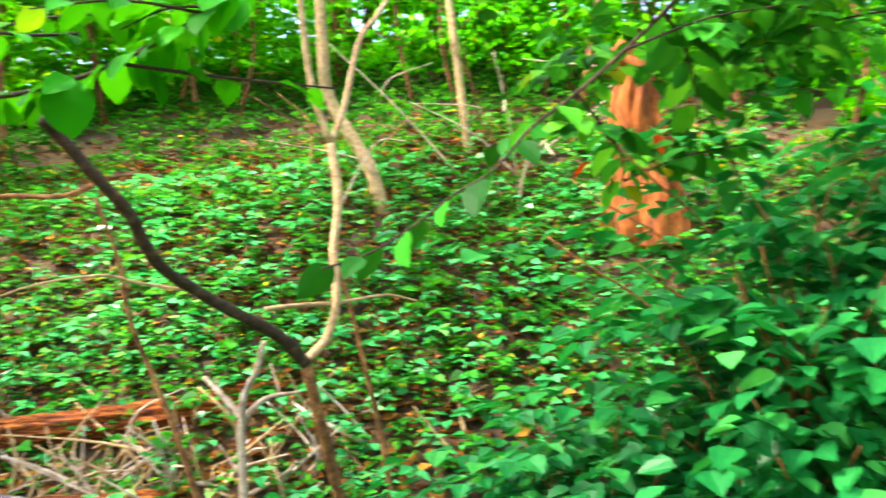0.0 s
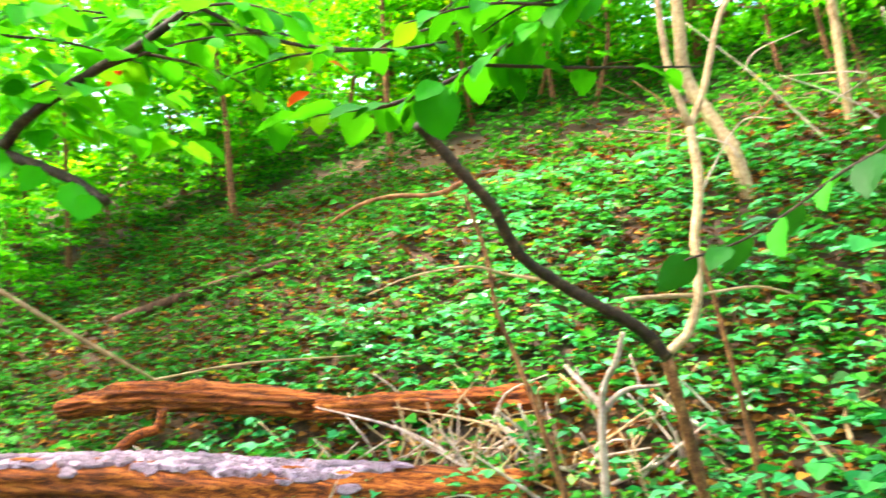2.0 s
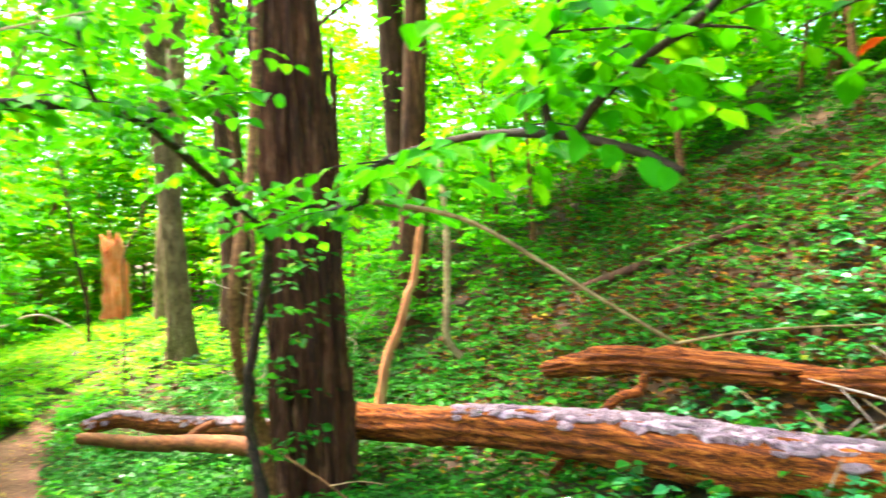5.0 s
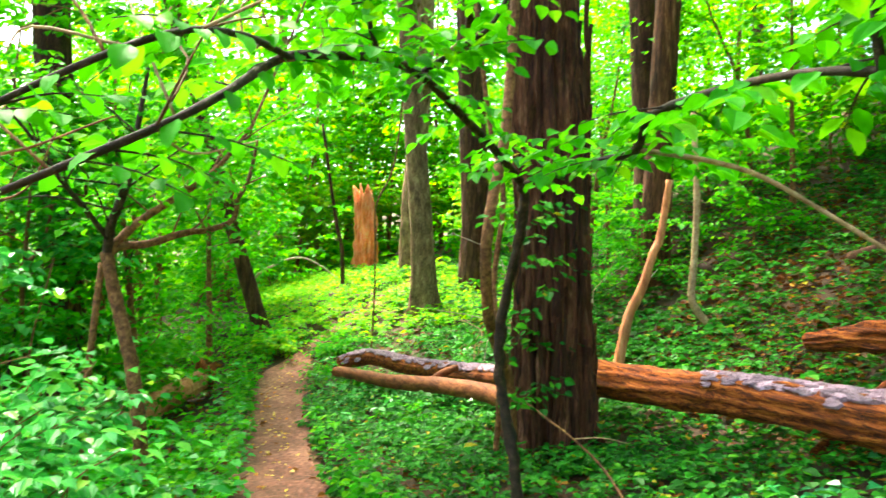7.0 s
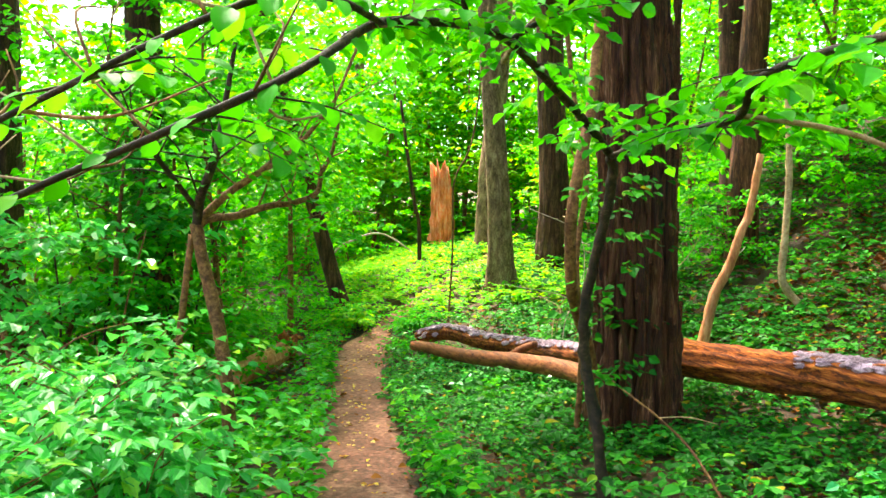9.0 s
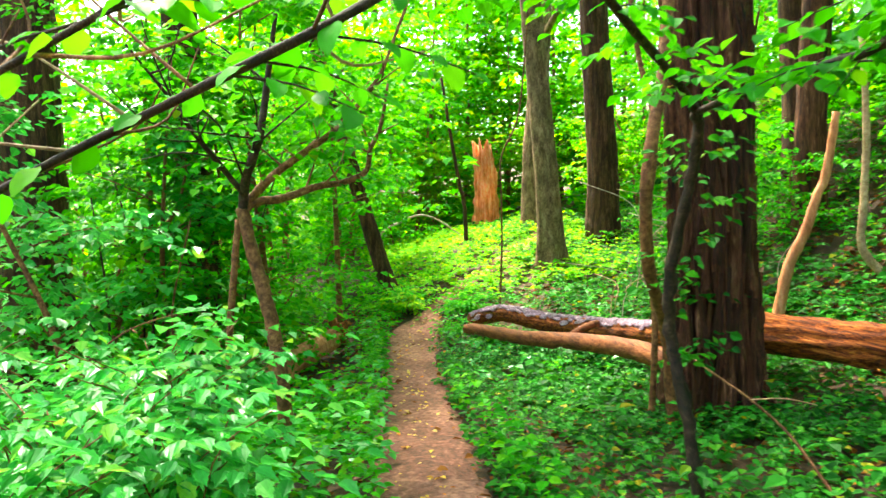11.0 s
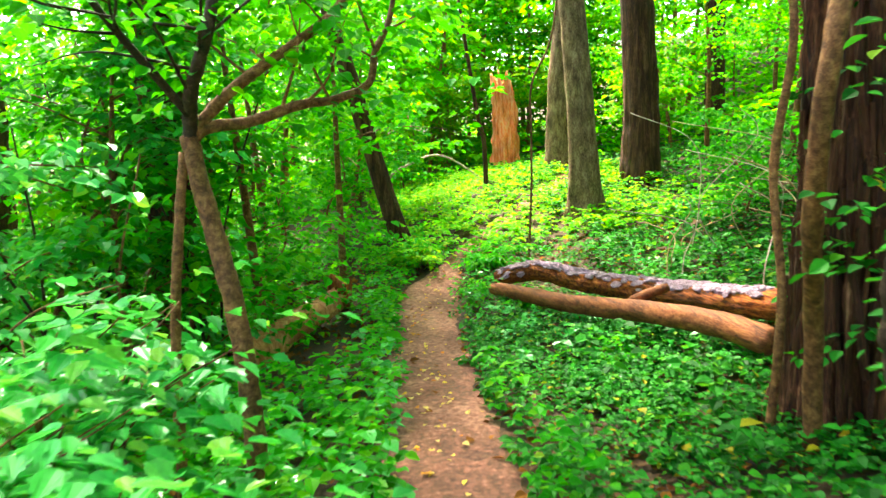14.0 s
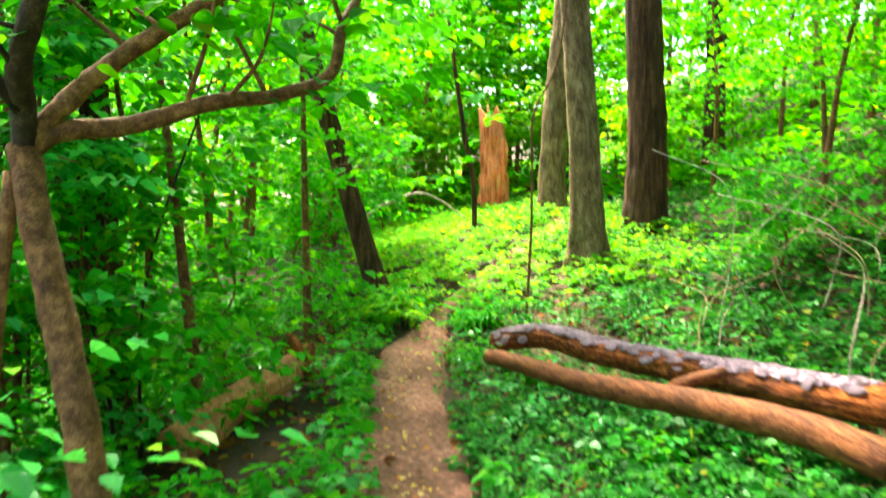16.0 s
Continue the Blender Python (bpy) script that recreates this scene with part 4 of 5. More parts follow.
# ---- shrubs ----
def shrub(name, foot, label, stems, height, reach, size, leafmat, seed, lean=(0, 0), wide=0.32, per_twig=9, edge=True):
    rng2 = np.random.default_rng(seed)
    at = g(foot[0], foot[1], 0)
    t = thing(name, at, label, "shrub")
    cloud = Leaves()
    for i in range(stems):
        ang = rng2.uniform(0, 6.28)
        out = np.array((math.cos(ang), math.sin(ang), 0)) * reach * rng2.uniform(0.25, 1) + np.array((*lean, 0))
        h = height * rng2.uniform(0.55, 1.05)
        a = np.array(at) + np.array((rng2.normal(0, 0.08), rng2.normal(0, 0.08), -0.03))
        m = a + out * 0.35 + np.array((0, 0, h * 0.75))
        b = a + out + np.array((0, 0, h))
        part("stem", tube([a, m, b], 0.007, 0.003, 4, 5, 0, origin=at), TWIG_BROWN, t)
        line = spline([a, m, b], 8)
        for j in range(7):
            c = line[rng2.integers(5, len(line))]
            e = c + np.array((rng2.normal(0, 0.24), rng2.normal(0, 0.24), rng2.normal(0.0, 0.06)))
            cloud.spray(rng2, c, e, per_twig, size, 0.25, 1.6)
    part("foliage", cloud.mesh("foliage", leafmat, wide, at, edge), leafmat, t)
    return t


for x, y, stems, h, reach, seed in [(-5.3, -1.2, 26, 1.25, 0.85, 51), (-4.6, -1.55, 24, 1.1, 0.9, 52), (-4.35, -0.98, 15, 0.95, 0.45, 60), (-6.2, -2.1, 14, 1.2, 0.8, 53), (-3.75, -1.6, 18, 0.95, 0.7, 61)]:
    shrub("leafy_shrub", (x, y), "bright mint-green leafy shrub with toothed leaves below the path", stems, h, reach, 0.095, LEAF_MINT, seed, wide=0.36, per_twig=6, edge="toothed")
shrub("leafy_shrub", (1.0, 2.15), "blue-green leafy shrub with broad leaves", 60, 1.75, 0.75, 0.075, LEAF_COOL, 54, wide=0.44)
shrub("leafy_shrub", (0.5, 2.3), "low blue-green leafy shrub beside the taller one", 40, 1.1, 0.5, 0.07, LEAF_COOL, 59, wide=0.44)
shrub("leafy_shrub", (1.8, 2.4), "tall blue-green leafy shrub with broad leaves", 48, 2.0, 0.8, 0.075, LEAF_COOL, 55, wide=0.44)
# bushes added before the dark far trees, their sunlight carried by leaf colour
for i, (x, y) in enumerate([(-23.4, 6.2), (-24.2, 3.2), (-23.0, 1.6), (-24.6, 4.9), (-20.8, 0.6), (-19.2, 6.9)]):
    shrub("sunny_bush", (x, y), "tall bush at the end of the path, tinted yellow-green for sunlight", 22, 2.8, 1.3, 0.15, LEAF_SUN_TINT, 120 + i)
for i, (x, y, h) in enumerate([(-10.35, 1.9, 0.3), (-9.7, 2.2, 0.28), (-11.35, 1.55, 0.32), (-9.3, 1.62, 0.22), (-8.3, 2.02, 0.24)]):
    shrub("low_plant", (x, y), "small leafy plant growing beside the fallen logs", 7, h, 0.2, 0.06, LEAF_MINT if i % 2 else LEAF_BRIGHT, 84 + i, wide=0.4, per_twig=5, edge="toothed")
# the middle shrub carries the same sunlight tint in its leaves
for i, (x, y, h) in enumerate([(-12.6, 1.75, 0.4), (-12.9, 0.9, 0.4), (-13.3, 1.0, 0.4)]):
    shrub("path_shrub", (x, y), "low leafy shrub crowding the bend of the path", 10, h, 0.32, 0.085, LEAF_SUN_TINT if i % 2 else LEAF_BRIGHT, 64 + i)

# sapling beside the walker whose boughs hang over the slope
at = (1.5, 0.55, land(1.5, 0.55) - 0.05)
near = thing("broadleaf_sapling", at, "sapling with broad green leaves on thin dark twigs", "tree")
N_MAIN = [at, (1.52, 0.6, 1.2), (1.3, 0.8, 2.4), (0.6, 1.2, 2.75), (0.0, 1.42, 2.5), (-0.34, 1.48, 2.18), (-0.38, 1.47, 2.13), (-0.47, 1.44, 2.06), (-0.55, 1.42, 2.01), (-0.64, 1.39, 1.96), (-0.74, 1.37, 1.93), (-0.84, 1.37, 1.93), (-1.03, 1.35, 1.93)]
N_TWIG = [(-0.56, 1.41, 1.99), (-0.4, 1.52, 1.99), (-0.21, 1.7, 2.01)]
N_TWO = [(0.0, 1.42, 2.5), (-0.7, 1.45, 2.6), (-1.1, 1.41, 2.35), (-1.26, 1.41, 2.23), (-1.4, 1.41, 2.19), (-1.59, 1.4, 2.15), (-1.9, 1.4, 2.1)]
N_TWO2 = [(-1.26, 1.41, 2.23), (-1.15, 1.45, 2.17), (-1.04, 1.5, 2.13), (-0.85, 1.57, 2.11), (-0.73, 1.61, 2.12)]
N_HIGH = [(-0.2, 1.47, 2.35), (-0.5, 1.6, 2.32), (-0.8, 1.75, 2.25), (-1.1, 1.85, 2.2)]
N_RIGHT = [(0.9, 1.05, 2.62), (0.75, 1.4, 2.4), (0.5, 1.68, 2.15), (0.31, 1.73, 1.99), (0.2, 1.64, 1.9), (0.11, 1.57, 1.8), (0.03, 1.54, 1.75), (-0.05, 1.52, 1.69), (-0.13, 1.49, 1.64), (-0.22, 1.46, 1.61)]
N_RIGHT2 = [(0.5, 1.68, 2.15), (0.62, 1.9, 2.1), (0.7, 2.1, 2.02), (0.75, 2.3, 1.92)]
N_RIGHT3 = [(0.75, 1.4, 2.4), (0.9, 1.8, 2.32), (1.05, 2.2, 2.2)]
N_RIGHT4 = [(0.31, 1.73, 1.99), (0.45, 1.95, 1.9), (0.5, 2.15, 1.83)]
for pts, a, b in [(N_MAIN, 0.016, 0.004), (N_TWIG, 0.004, 0.002), (N_TWO, 0.008, 0.004), (N_TWO2, 0.006, 0.003), (N_HIGH, 0.005, 0.002), (N_RIGHT, 0.008, 0.002), (N_RIGHT2, 0.005, 0.002), (N_RIGHT3, 0.005, 0.002), (N_RIGHT4, 0.004, 0.002)]:
    limb(near, "stem" if pts is N_MAIN else "twig", pts, a, b, TWIG_DARK, at, 7, 6, 0.12, 16)
for i, (pts, n, s) in enumerate([(N_MAIN[4:], 30, 0.10), (N_TWIG, 5, 0.08), (N_TWO[1:], 24, 0.09), (N_TWO2, 10, 0.08), (N_HIGH, 12, 0.09), (N_RIGHT[3:], 12, 0.09), (N_RIGHT2, 20, 0.10), (N_RIGHT3, 22, 0.10), (N_RIGHT4, 14, 0.09)]):
    # right-hand twigs take the darker cover leaf: their shade is put into colour
    leafy(near, at, pts, n, s, LEAF if i < 5 else LEAF_COVER, 80 + i, 0.03, 0.45)
for i, (pts, n) in enumerate([(N_MAIN[4:9], 4), (N_TWO[1:], 7), (N_TWO2, 3), (N_HIGH, 4)]):
    twiggy(near, at, pts, n, 6, 0.075, LEAF, 160 + i, 0.3)
for i, (pts, n) in enumerate([(N_RIGHT[:4], 3), (N_RIGHT2, 6), (N_RIGHT3, 6), (N_RIGHT4, 3)]):
    twiggy(near, at, pts, n, 6, 0.085, LEAF_COVER, 170 + i, 0.3)
for i, (pts, n) in enumerate([(N_RIGHT3, 18), ([(0.9, 1.8, 2.35), (1.0, 2.2, 2.26), (0.95, 2.6, 2.3)], 40), ([(0.9, 1.5, 2.4), (0.75, 1.9, 2.3), (0.6, 2.2, 2.27), (0.45, 2.5, 2.3)], 30)]):
    foliage_on(near, at, pts, n, 0.07, LEAF_COVER, 380 + i, 0.35, 7)
leaf_on(near, at, (-0.66, 1.4, 1.97), (0.05, -0.05, -1), 0.11, LEAF, (0.1, -1, 0.1), 0.45)
for p, d in [((-0.95, 1.4, 1.99), (-1, 0, -0.2)), ((-1.5, 1.42, 2.12), (-0.8, -0.3, -0.5)), ((-1.0, 1.55, 2.1), (0.8, 0.2, -0.3)), ((0.35, 1.8, 1.85), (-0.6, 0.3, -0.4)), ((0.55, 2.0, 1.95), (0.4, 0.2, -0.6))]:
    leaf_on(near, at, p, d, 0.06, LEAF_RED)

# bare crooked twigs on the boughs over the path
rt = np.random.default_rng(5)
for i in range(30):
    src = spline(S_LEFT[5:] if i % 2 else S_SIDE, 10)
    a = src[rt.integers(3, len(src) - 2)]
    d = np.array((rt.normal(-0.2, 0.25), rt.uniform(-0.5, 0.5), rt.uniform(0.0, 0.5))) * rt.uniform(0.5, 1.1)
    limb(sap, "twig", [a, a + d * 0.5 + rt.normal(0, 0.05, 3), a + d], 0.005, 0.002, TWIG_TAN if i % 3 == 0 else TWIG_BROWN, sap.location, 5, 4, 0.1, i)

# dead brush behind the long log
at = g(-1.9, 4.25, 0)
brush = thing("dead_brush", at, "heap of dry tan dead twigs behind the log", "brush")
for i in range(130):
    x, y = -1.75 + rt.normal(0, 0.75), 4.38 + rt.normal(0, 0.24)
    a = np.array(g(x, y, 0.0))
    d = np.array((rt.normal(0, 0.35), rt.normal(0, 0.12), rt.uniform(0.08, 0.4)))
    limb(brush, "twig", [a, a + d * 0.5 + rt.normal(0, 0.05, 3), a + d], rt.uniform(0.006, 0.016), 0.004, WOOD_PALE if i % 2 == 0 else TWIG_TAN, at, 6, 4, 0.2, i)

# thin pale vines and dry stalks hanging on the slope
for i in range(16):
    x, y = rt.uniform(-12, -8.3), rt.uniform(3.3, 5.6)
    h = rt.uniform(0.6, 1.9)
    a = np.array(g(x, y, -0.03))
    pts = [tuple(a), tuple(a + np.array((rt.normal(0, 0.14), rt.normal(0, 0.16), h * 0.4))), tuple(a + np.array((rt.normal(0, 0.2), rt.normal(0, 0.25), h * 0.8))), tuple(a + np.array((rt.normal(0, 0.45), rt.normal(0, 0.45), h)))]
    stem_thing("dry_stalk", pts, 0.008, 0.004, TWIG_TAN if i % 2 else WOOD_PALE, "thin pale dry stalk on the leafy slope", "stalk", 5, 0.15, i)
for i in range(22):
    x, y = rt.uniform(-12, -8), rt.uniform(-2.6, -0.9)
    h = rt.uniform(1.0, 3.0)
    a = np.array(g(x, y, -0.03))
    pts = [tuple(a), tuple(a + np.array((rt.normal(0, 0.1), rt.normal(0, 0.12), h * 0.5))), tuple(a + np.array((rt.normal(0, 0.2), rt.normal(0, 0.3), h)))]
    stem_thing("thin_stem", pts, rt.uniform(0.012, 0.028), 0.007, TWIG_DARK if i % 2 else TWIG_BROWN, "thin brown stem among the understory", "stem", 6, 0.15, i)


# flaking bark plates on the fallen logs
def plate_meshes(count):
    out = []
    for k in range(count):
        rp = np.random.default_rng(300 + k)
        n = 7
        ring = [(math.cos(6.28 * i / n) * rp.uniform(0.75, 1.15), math.sin(6.28 * i / n) * rp.uniform(0.75, 1.15)) for i in range(n)]
        v = [(x, y, 0.0) for x, y in ring] + [(x * 0.85, y * 0.85, rp.uniform(0.2, 0.34)) for x, y in ring] + [(0, 0, 0.3)]
        f = [(i, (i + 1) % n, n + (i + 1) % n, n + i) for i in range(n)] + [(n + i, n + (i + 1) % n, 2 * n) for i in range(n)]
        out.append(mesh_of("bark_plate", v, f, PLATE, False))
    return out


PLATES = plate_meshes(6)


def crust(parent, pts, r0, r1, f0, f1, half, tilt, seed, waist=None):
    """A sheet of old bark that clings to the upper side of a log, with ragged edges."""
    line = spline(pts, 26)
    run = np.r_[0, np.cumsum(np.linalg.norm(np.diff(line, axis=0), axis=1))]
    at = np.array(parent.location)
    rings, cols = [], 15
    for i in range(len(line) - 1):
        f = run[i] / run[-1]
        if not f0 <= f <= f1:
            continue
        way = Vector(line[i + 1] - line[i]).normalized()
        side = way.cross(Vector((0, 0, 1))).normalized()
        up = side.cross(way)
        ends = min(1.0, (f - f0) / 0.05 + 0.1, (f1 - f) / 0.05 + 0.1)
        r = (r0 + (r1 - r0) * f) * (waist(f) if waist else 1.0)
        ring = []
        for j in range(cols):
            u = 2 * j / (cols - 1) - 1
            rag = 1 + 0.45 * noise.noise(Vector((run[i] * 7, np.sign(u) * 3, seed))) + 0.25 * noise.noise(Vector((run[i] * 23, np.sign(u) * 5, seed)))
            a = tilt + u * half * rag * ends
            lift = 1.0 + (0.11 if abs(u) < 0.95 else -0.06) + 0.13 * noise.noise(Vector((run[i] * 16, u * 5, seed)))
            ring.append(tuple(line[i] + np.array(up * math.cos(a) + side * math.sin(a)) * r * lift - at))
        rings.append(ring)
    faces = [(i * cols + j, i * cols + j + 1, (i + 1) * cols + j + 1, (i + 1) * cols + j) for i in range(len(rings) - 1) for j in range(cols - 1)]
    part("bark_sheet", mesh_of("bark_sheet", [p for ring in rings for p in ring], faces, PLATE, False), PLATE, parent, "scaly lilac-grey bark still clinging")




def plates(parent, pts, r0, r1, f0, f1, count, spread, seed, tilt=0.0, waist=None):
    rp = np.random.default_rng(seed)
    line = spline(pts, 16)
    run = np.r_[0, np.cumsum(np.linalg.norm(np.diff(line, axis=0), axis=1))]
    at = np.array(parent.location)
    for i in range(count):
        f = rp.uniform(f0, f1)
        k = min(int(np.searchsorted(run, f * run[-1])), len(line) - 2)
        way = Vector(line[k + 1] - line[k]).normalized()
        side = way.cross(Vector((0, 0, 1))).normalized()
        up = side.cross(way)
        a = rp.normal(tilt, spread)
        nrm = (up * math.cos(a) + side * math.sin(a)).normalized()
        r = (r0 + (r1 - r0) * f) * (waist(f) if waist else 1.0) * 1.06
        p = Vector(line[k]) + nrm * r - Vector(at)
        nrm = (nrm + Vector(rp.normal(0, 0.12, 3))).normalized()
        y = nrm.cross(way).normalized()
        x = y.cross(nrm)
        sx, sy, sz = rp.uniform(0.03, 0.09), rp.uniform(0.016, 0.04), rp.uniform(0.03, 0.06)
        ob = new("bark_plate", PLATES[i % 6])
        ob.parent = parent
        ob.matrix_basis = Matrix(((x.x * sx, y.x * sy, nrm.x * sz, p.x), (x.y * sx, y.y * sy, nrm.y * sz, p.y), (x.z * sx, y.z * sy, nrm.z * sz, p.z), (0, 0, 0, 1)))


crust(long_log, LONG_LOG, 0.145, 0.125, 0.25, 0.86, 0.75, 0.05, 3, bulge)
crust(bark_log, BARK_LOG, 0.095, 0.12, 0.02, 0.3, 0.7, 0.1, 5)
crust(bark_log, BARK_LOG, 0.095, 0.12, 0.45, 0.8, 0.9, 0.1, 6)
plates(long_log, LONG_LOG, 0.145, 0.125, 0.27, 0.86, 230, 0.42, 1, 0.08, bulge)
plates(bark_log, BARK_LOG, 0.095, 0.12, 0.0, 0.78, 210, 0.5, 2, 0.2)

# seedling at the edge of the path
at = g(-9.2, 0.28, -0.02)
seedling = thing("seedling", at, "small seedling with two drooping leaves at the path edge", "plant")
limb(seedling, "stem", [at, (at[0] + 0.01, at[1] - 0.02, at[2] + 0.16), (at[0] + 0.02, at[1] + 0.02, at[2] + 0.27)], 0.006, 0.003, TWIG_BROWN, at, 6, 5, 0.1, 2)
leaf_on(seedling, at, (at[0] + 0.02, at[1] + 0.02, at[2] + 0.27), (0.3, 0.8, -0.55), 0.13, LEAF, (0.9, -0.2, 0.6), 0.36)
leaf_on(seedling, at, (at[0] + 0.02, at[1] + 0.02, at[2] + 0.26), (0.4, -0.6, -0.6), 0.1, LEAF, (0.9, 0.2, 0.6), 0.36)

# slender stems and a dead bough near the far bend of the path
stem_thing("slender_tree", [(-13.0, 2.55, 0), (-13.0, 2.61, 0.7), (-13.0, 2.62, 1.49), (-13.0, 2.64, 2.14), (-13.0, 2.95, 2.9), (-13.1, 3.2, 5.0)], 0.018, 0.012, TWIG_BROWN, "slender brown stem at the bend of the path", "tree", 10, 0.2, 31)
stem_thing("slender_tree", [(-17.0, 2.82, 0), (-17.0, 2.8, 1.38), (-17.0, 2.68, 1.94), (-17.1, 2.4, 4.0)], 0.05, 0.03, BARK_DARK, "slender dark stem near the orange snag", "tree", 10, 0.2, 32)
stem_thing("dead_bough", [(-18.0, 1.0, 0), (-18.0, 1.11, 0.74), (-18.0, 1.61, 1.04), (-18.0, 2.02, 1.16), (-18.0, 2.42, 1.03), (-18.0, 2.89, 0.7)], 0.03, 0.015, WOOD_PALE, "pale arching dead bough beside the far path", "branch", 8, 0.2, 33)

# slim stem close to the shaggy tree, and a dry branch leaning on it
stem_thing("slim_tree", [(-5.95, 2.13, 0), (-5.75, 1.98, 0.5), (-5.3, 1.66, 1.0), (-5.1, 1.56, 1.5), (-5.1, 1.62, 1.9), (-5.2, 1.75, 2.5), (-5.3, 1.95, 5.0)], 0.045, 0.028, TWIG_BROWN, "slim brown tree stem close beside the shaggy tree", "tree", 12, 0.2, 4)
stem_thing("slim_tree", [(-6.3, 2.1, 0), (-6.2, 2.1, 0.5), (-6.22, 2.05, 1.2), (-6.15, 2.1, 1.9), (-6.25, 2.0, 2.6), (-6.3, 1.8, 4.4)], 0.026, 0.016, TWIG_BROWN, "very slim brown stem close beside the shaggy tree", "tree", 10, 0.2, 6)
at = (-4.26, 2.2, land(-4.26, 2.2))
dry = thing("dry_branch", at, "thin dry tan branch leaning against a stem", "branch")
limb(dry, "stem", [(-5.12, 1.85, 0.47), (-4.99, 1.96, 0.37), (-4.86, 2.07, 0.27), (-4.67, 2.2, 0.1), (-4.26, 2.2, at[2] + 0.005)], 0.006, 0.01, TWIG_BROWN, at, 7, 6, 0.15, 3)
limb(dry, "twig", [(-4.86, 2.07, 0.27), (-4.86 + 0.1, 2.07 + 0.15, 0.27 + 0.02), (-4.86 + 0.2, 2.07 + 0.28, 0.27 + 0.0)], 0.005, 0.003, TWIG_TAN, at, 5, 4, 0.15, 3)


# shaggy bark: loose vertical strips on the large tree
def strip_meshes(count):
    out = []
    for k in range(count):
        rs = np.random.default_rng(500 + k)
        v, f = [], []
        n = 7
        for i in range(n):
            t = i / (n - 1)
            w = (0.5 + 0.5 * math.sin(math.pi * min(1, t * 1.15 + 0.12)) ** 0.6) * rs.uniform(0.8, 1.1)
            out_by = 0.5 * (abs(2 * t - 1) ** 3) * rs.uniform(0.4, 1.4)
            sway = 0.25 * math.sin(3 * t + k)
            v += [(-w + sway, out_by, t), (w + sway, out_by, t), (0.55 * w + sway, out_by + 1, t), (-0.55 * w + sway, out_by + 1, t)]
        for i in range(n - 1):
            for q in range(4):
                a, b = i * 4 + q, i * 4 + (q + 1) % 4
                f.append((a, b, b + 4, a + 4))
        f += [(3, 2, 1, 0), tuple(4 * (n - 1) + q for q in range(4))]
        out.append(mesh_of("bark_strip", v, f, BARK_SHAG, False))
    return out


STRIPS = strip_meshes(6)
shag = bpy.data.objects["shaggy_tree"]
rs = np.random.default_rng(8)
for i in range(290):
    a, h = rs.uniform(0, 6.28), rs.uniform(0.05, 3.6)
    r = (0.275 - 0.005 * h) * (1 + 0.35 * math.exp(-h / 0.5)) * rs.uniform(0.98, 1.06)
    ln = rs.uniform(0.3, 0.8)
    w, th = rs.uniform(0.014, 0.034), rs.uniform(0.016, 0.036)
    ob = new("bark_strip", STRIPS[i % 6])
    ob.parent = shag
    ob.matrix_basis = Matrix.Translation((math.cos(a) * r - 0.01 * h, math.sin(a) * r + 0.005 * h, h)) @ Matrix.Rotation(a - math.pi / 2, 4, "Z") @ Matrix.Rotation(rs.normal(0, 0.05), 4, "Y") @ Matrix.Diagonal((w, th, ln, 1))
# leafy sprays hanging before the trunk and its neighbours
foliage_on(shag, shag.location, [(-5.9, 2.3, 0.2), (-5.88, 2.3, 0.9), (-5.9, 2.28, 1.6), (-5.95, 2.3, 2.3)], 30, 0.075, LEAF_COVER, 390, 0.35, 6, 0.0)
foliage_on(sap, sap.location, S_MAIN, 16, 0.07, LEAF_COVER, 391, 0.3, 6)
# a few leaves growing on the trunk
for h, a in [(0.9, -2.4), (0.95, -2.2), (1.0, -2.0), (0.85, -1.8), (1.05, -2.3), (0.3, -2.6), (0.35, -2.2), (1.6, -1.9), (1.65, -2.4), (2.1, -2.2), (0.55, -1.6), (1.3, -2.8), (1.35, -2.6)]:
    p = Vector(shag.location) + Vector((math.cos(a) * 0.37, math.sin(a) * 0.37, h))
    leaf_on(shag, shag.location, p, (math.cos(a) * 0.8 + rs.normal(0, 0.4), math.sin(a) * 0.8 + rs.normal(0, 0.4), rs.normal(-0.1, 0.3)), 0.1, LEAF, (rs.normal(0, 0.3), rs.normal(0, 0.3), 1))


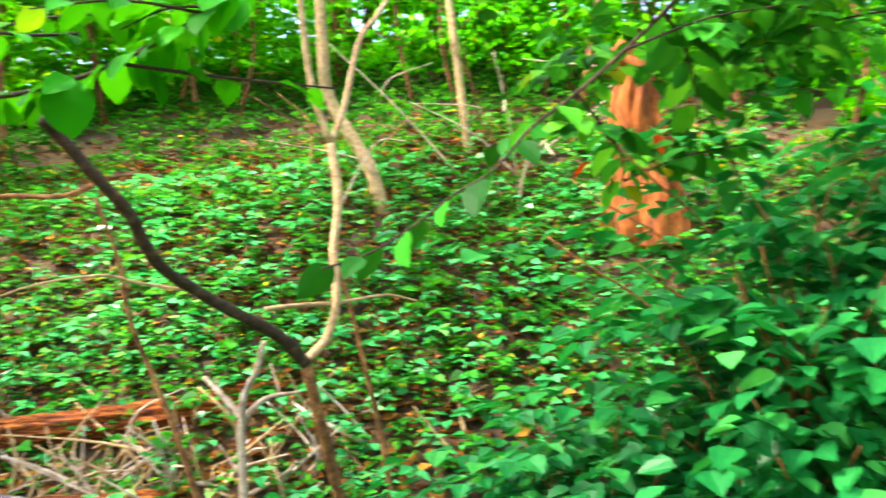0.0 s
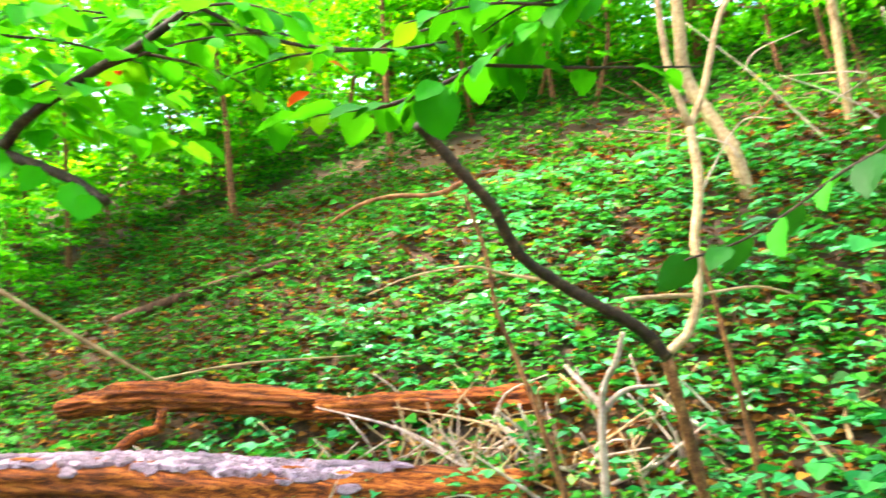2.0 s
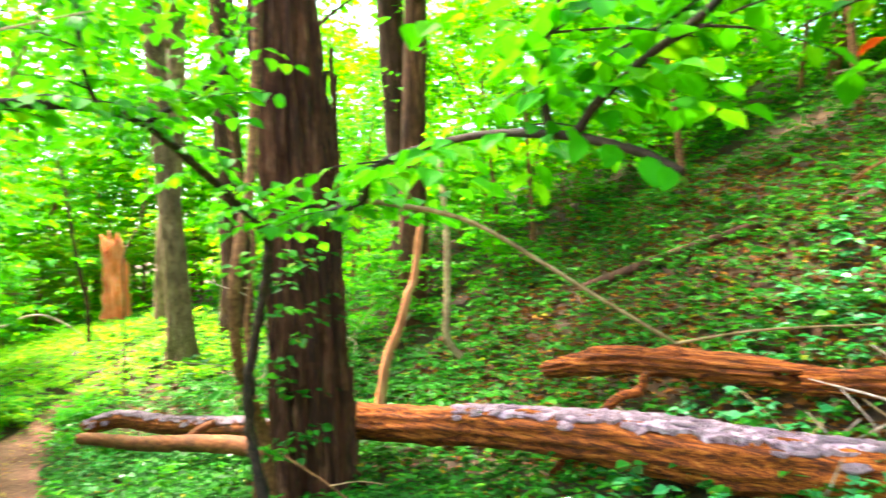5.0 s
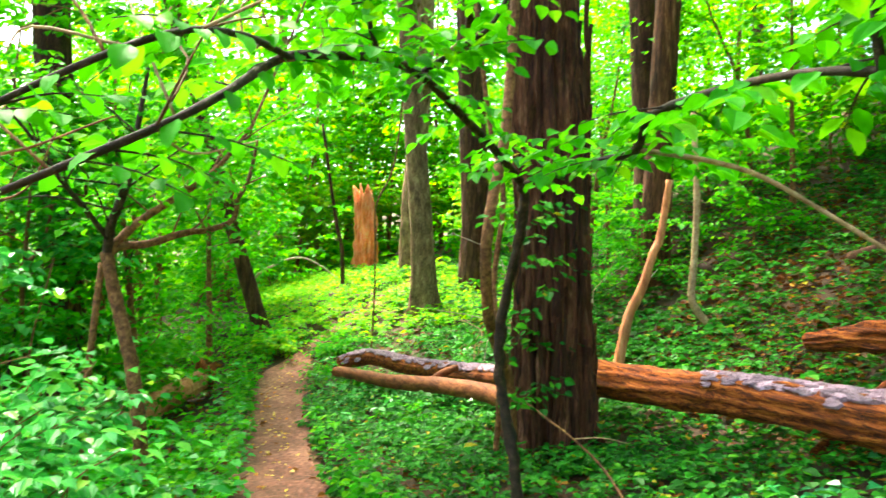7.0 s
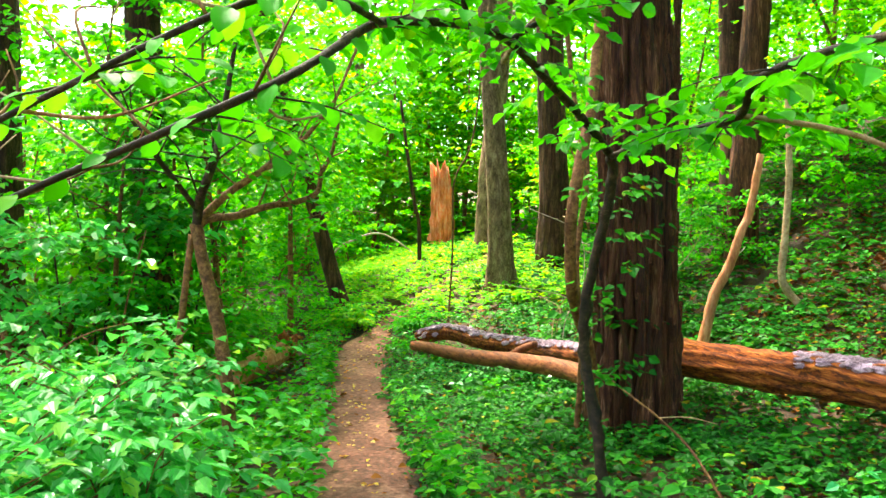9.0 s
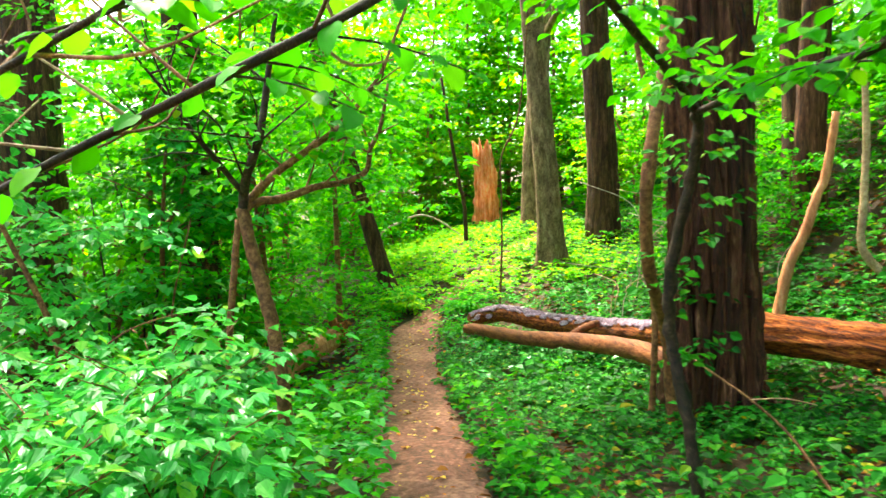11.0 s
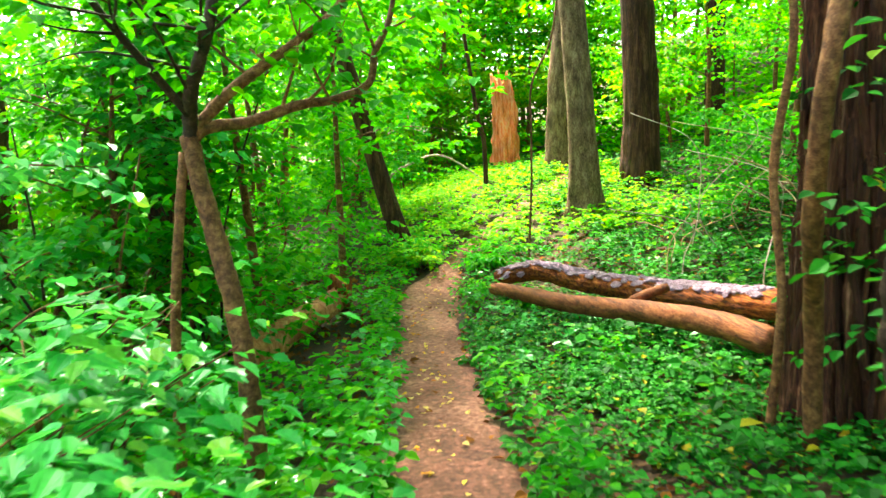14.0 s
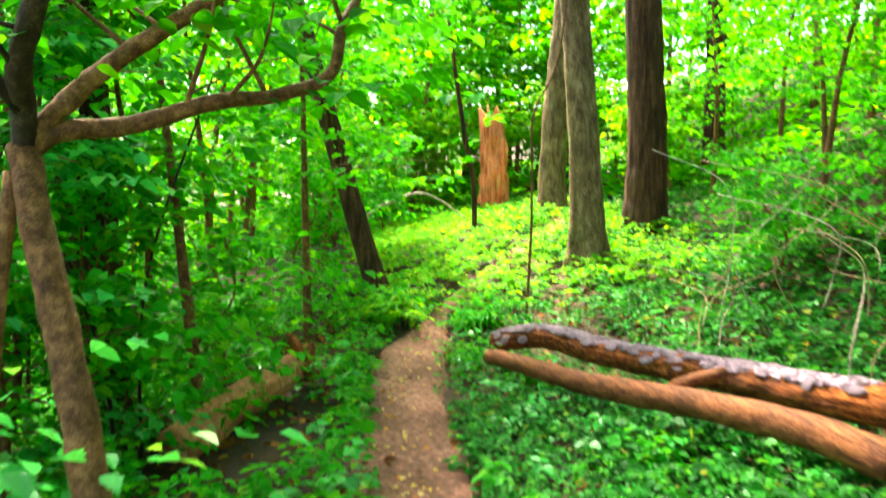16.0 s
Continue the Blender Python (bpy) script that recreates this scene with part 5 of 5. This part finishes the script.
# ---- ground cover: nobody could count it ----
def cover(name, label, boxes, per_m2, size, material, seed, height=(0.04, 0.2), clear=0.31):
    """Small plants of four to six leaves scattered over stretches of the plan."""
    r = np.random.default_rng(seed)
    cloud = Leaves()
    for x0, x1, y0, y1 in boxes:
        for i in range(int((x1 - x0) * (y1 - y0) * per_m2)):
            x, y = r.uniform(x0, x1), r.uniform(y0, y1)
            if abs(y - trail_y(x) - 0.05) < (clear if x > -12.6 else 0.5 * clear) + 0.2 * noise.noise(Vector((x * 2.7, 3 if y > trail_y(x) else 0, 0))):
                continue
            if noise.noise(Vector((x * 0.8, y * 0.8, seed))) < r.uniform(-0.7, 0.12):
                continue
            if ((x + 1.85) / 1.0) ** 2 + ((y - 4.3) / 0.4) ** 2 < 1 and r.uniform() < 0.45:
                continue
            if (x + 5.2) ** 2 + (y - 1.95) ** 2 < 0.3 and r.uniform() < 0.5:
                continue
            if ((x + 9.8) / 1.6) ** 2 + ((y + 0.5) / 0.62) ** 2 < 1:
                continue
            h = r.uniform(*height)
            p = np.array((x, y, land(x, y) + h))
            a0 = r.uniform(0, 6.28)
            n = r.integers(3, 6)
            for k in range(n):
                a = a0 + 6.28 * k / n + r.normal(0, 0.2)
                d = np.array((math.cos(a), math.sin(a), r.uniform(-0.35, 0.25)))
                cloud.add(p + d * 0.008 + (0, 0, r.uniform(-0.02, 0.02)), d, np.array((0, 0, 1)) + r.normal(0, 0.25, 3), size * r.uniform(0.6, 1.25))
    tagged(new(name, cloud.mesh(name, material, 0.44)), label, "ground cover", kind="stuff")


cover("ground_cover", "low green plants covering the slope", [(-8, 4, 1.4, 9)], 165, 0.058, LEAF_COVER, 101)
cover("ground_cover", "low green plants along the path", [(-14, -7.5, 0.3, 4.5), (-11, -7.5, 0.3, 3.5), (-7.5, -4, 0.3, 4.5)], 120, 0.047, LEAF_COVER, 102)
cover("ground_cover", "low green plants below the path", [(-15, -3, -3.2, 0.9)], 140, 0.07, LEAF_BRIGHT, 103, (0.04, 0.42))
cover("ground_cover", "low ivy-like green plants beside the path", [(-10, -3.2, 0.35, 2.9)], 120, 0.066, LEAF_COVER, 111, (0.03, 0.16))
cover("broad_cover", "broader glossy green plants on the slope", [(-9, 4, 1.6, 9)], 18, 0.10, LEAF_COVER, 107, (0.06, 0.3))
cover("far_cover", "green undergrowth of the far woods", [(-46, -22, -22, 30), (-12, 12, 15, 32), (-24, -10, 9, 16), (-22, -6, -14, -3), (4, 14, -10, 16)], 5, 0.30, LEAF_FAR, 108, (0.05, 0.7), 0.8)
cover("ground_cover", "low green plants on the far slope", [(-24, -8, 3.5, 10), (-13, -7, 3.2, 6), (-8, 5, 9, 16)], 58, 0.09, LEAF_COVER, 104, (0.04, 0.3))
# leaf colour yellower than the other cover stands in for sunlight here
cover("sunlit_cover", "plants beside the far path, tinted yellow-green for sunlight", [(-22, -13.2, 0.8, 6)], 110, 0.085, LEAF_SUN_TINT, 105, (0.05, 0.3), 0.2)
cover("ground_cover", "low green plants on the near bank", [(-4, 4, 0.4, 2.4), (-4, 4, -4, -0.5)], 90, 0.06, LEAF_COVER, 106)

cover("pale_cover", "pale green broad plants along the path", [(-13, -7.5, 1.2, 5.5)], 14, 0.08, LEAF_MINT, 110, (0.05, 0.25))
# paler leaves make up for light missing below the path
cover("pale_cover", "broad plants below the path, paled green to stand in for light", [(-11.5, -5, -1.6, 0.35)], 34, 0.085, LEAF_MINT, 112, (0.06, 0.4))
cover("pale_cover", "pale green broad plants on the slope", [(-4, 3.2, 2.4, 8)], 64, 0.08, LEAF_TEAL, 109, (0.05, 0.25))

# dead leaves on the soil
r = np.random.default_rng(9)
cloud = Leaves()
for i in range(16000):
    x, y = r.uniform(-14, 4), r.uniform(-2.5, 10)
    if abs(y - trail_y(x)) < 0.3 and r.uniform() < 0.93:
        continue
    a = r.uniform(0, 6.28)
    cloud.add((x, y, land(x, y) + r.uniform(0.012, 0.04)), (math.cos(a), math.sin(a), r.normal(0, 0.25)), (r.normal(0, 0.4), r.normal(0, 0.4), 1), r.uniform(0.04, 0.09))
for i in range(12000):
    x, y = r.uniform(-9, 1), r.uniform(3.8, 9)
    a = r.uniform(0, 6.28)
    cloud.add((x, y, land(x, y) + r.uniform(0.012, 0.05)), (math.cos(a), math.sin(a), r.normal(0, 0.25)), (r.normal(0, 0.4), r.normal(0, 0.4), 1), r.uniform(0.05, 0.1))
tagged(new("leaf_litter", cloud.mesh("leaf_litter", LITTER, 0.42)), "dry brown fallen leaves on the soil", "fallen leaves", kind="stuff")
cloud = Leaves()
for i in range(230):
    x = r.uniform(-13, -3)
    y = trail_y(x) + r.normal(0, 0.16)
    a = r.uniform(0, 6.28)
    cloud.add((x, y, land(x, y) + 0.036), (math.cos(a), math.sin(a), r.normal(0, 0.15)), (r.normal(0, 0.2), r.normal(0, 0.2), 1), r.uniform(0.02, 0.055))
tagged(new("fallen_leaves", cloud.mesh("fallen_leaves", LITTER_YELLOW, 0.42)), "yellow fallen leaves scattered on the path", "fallen leaves", kind="stuff")
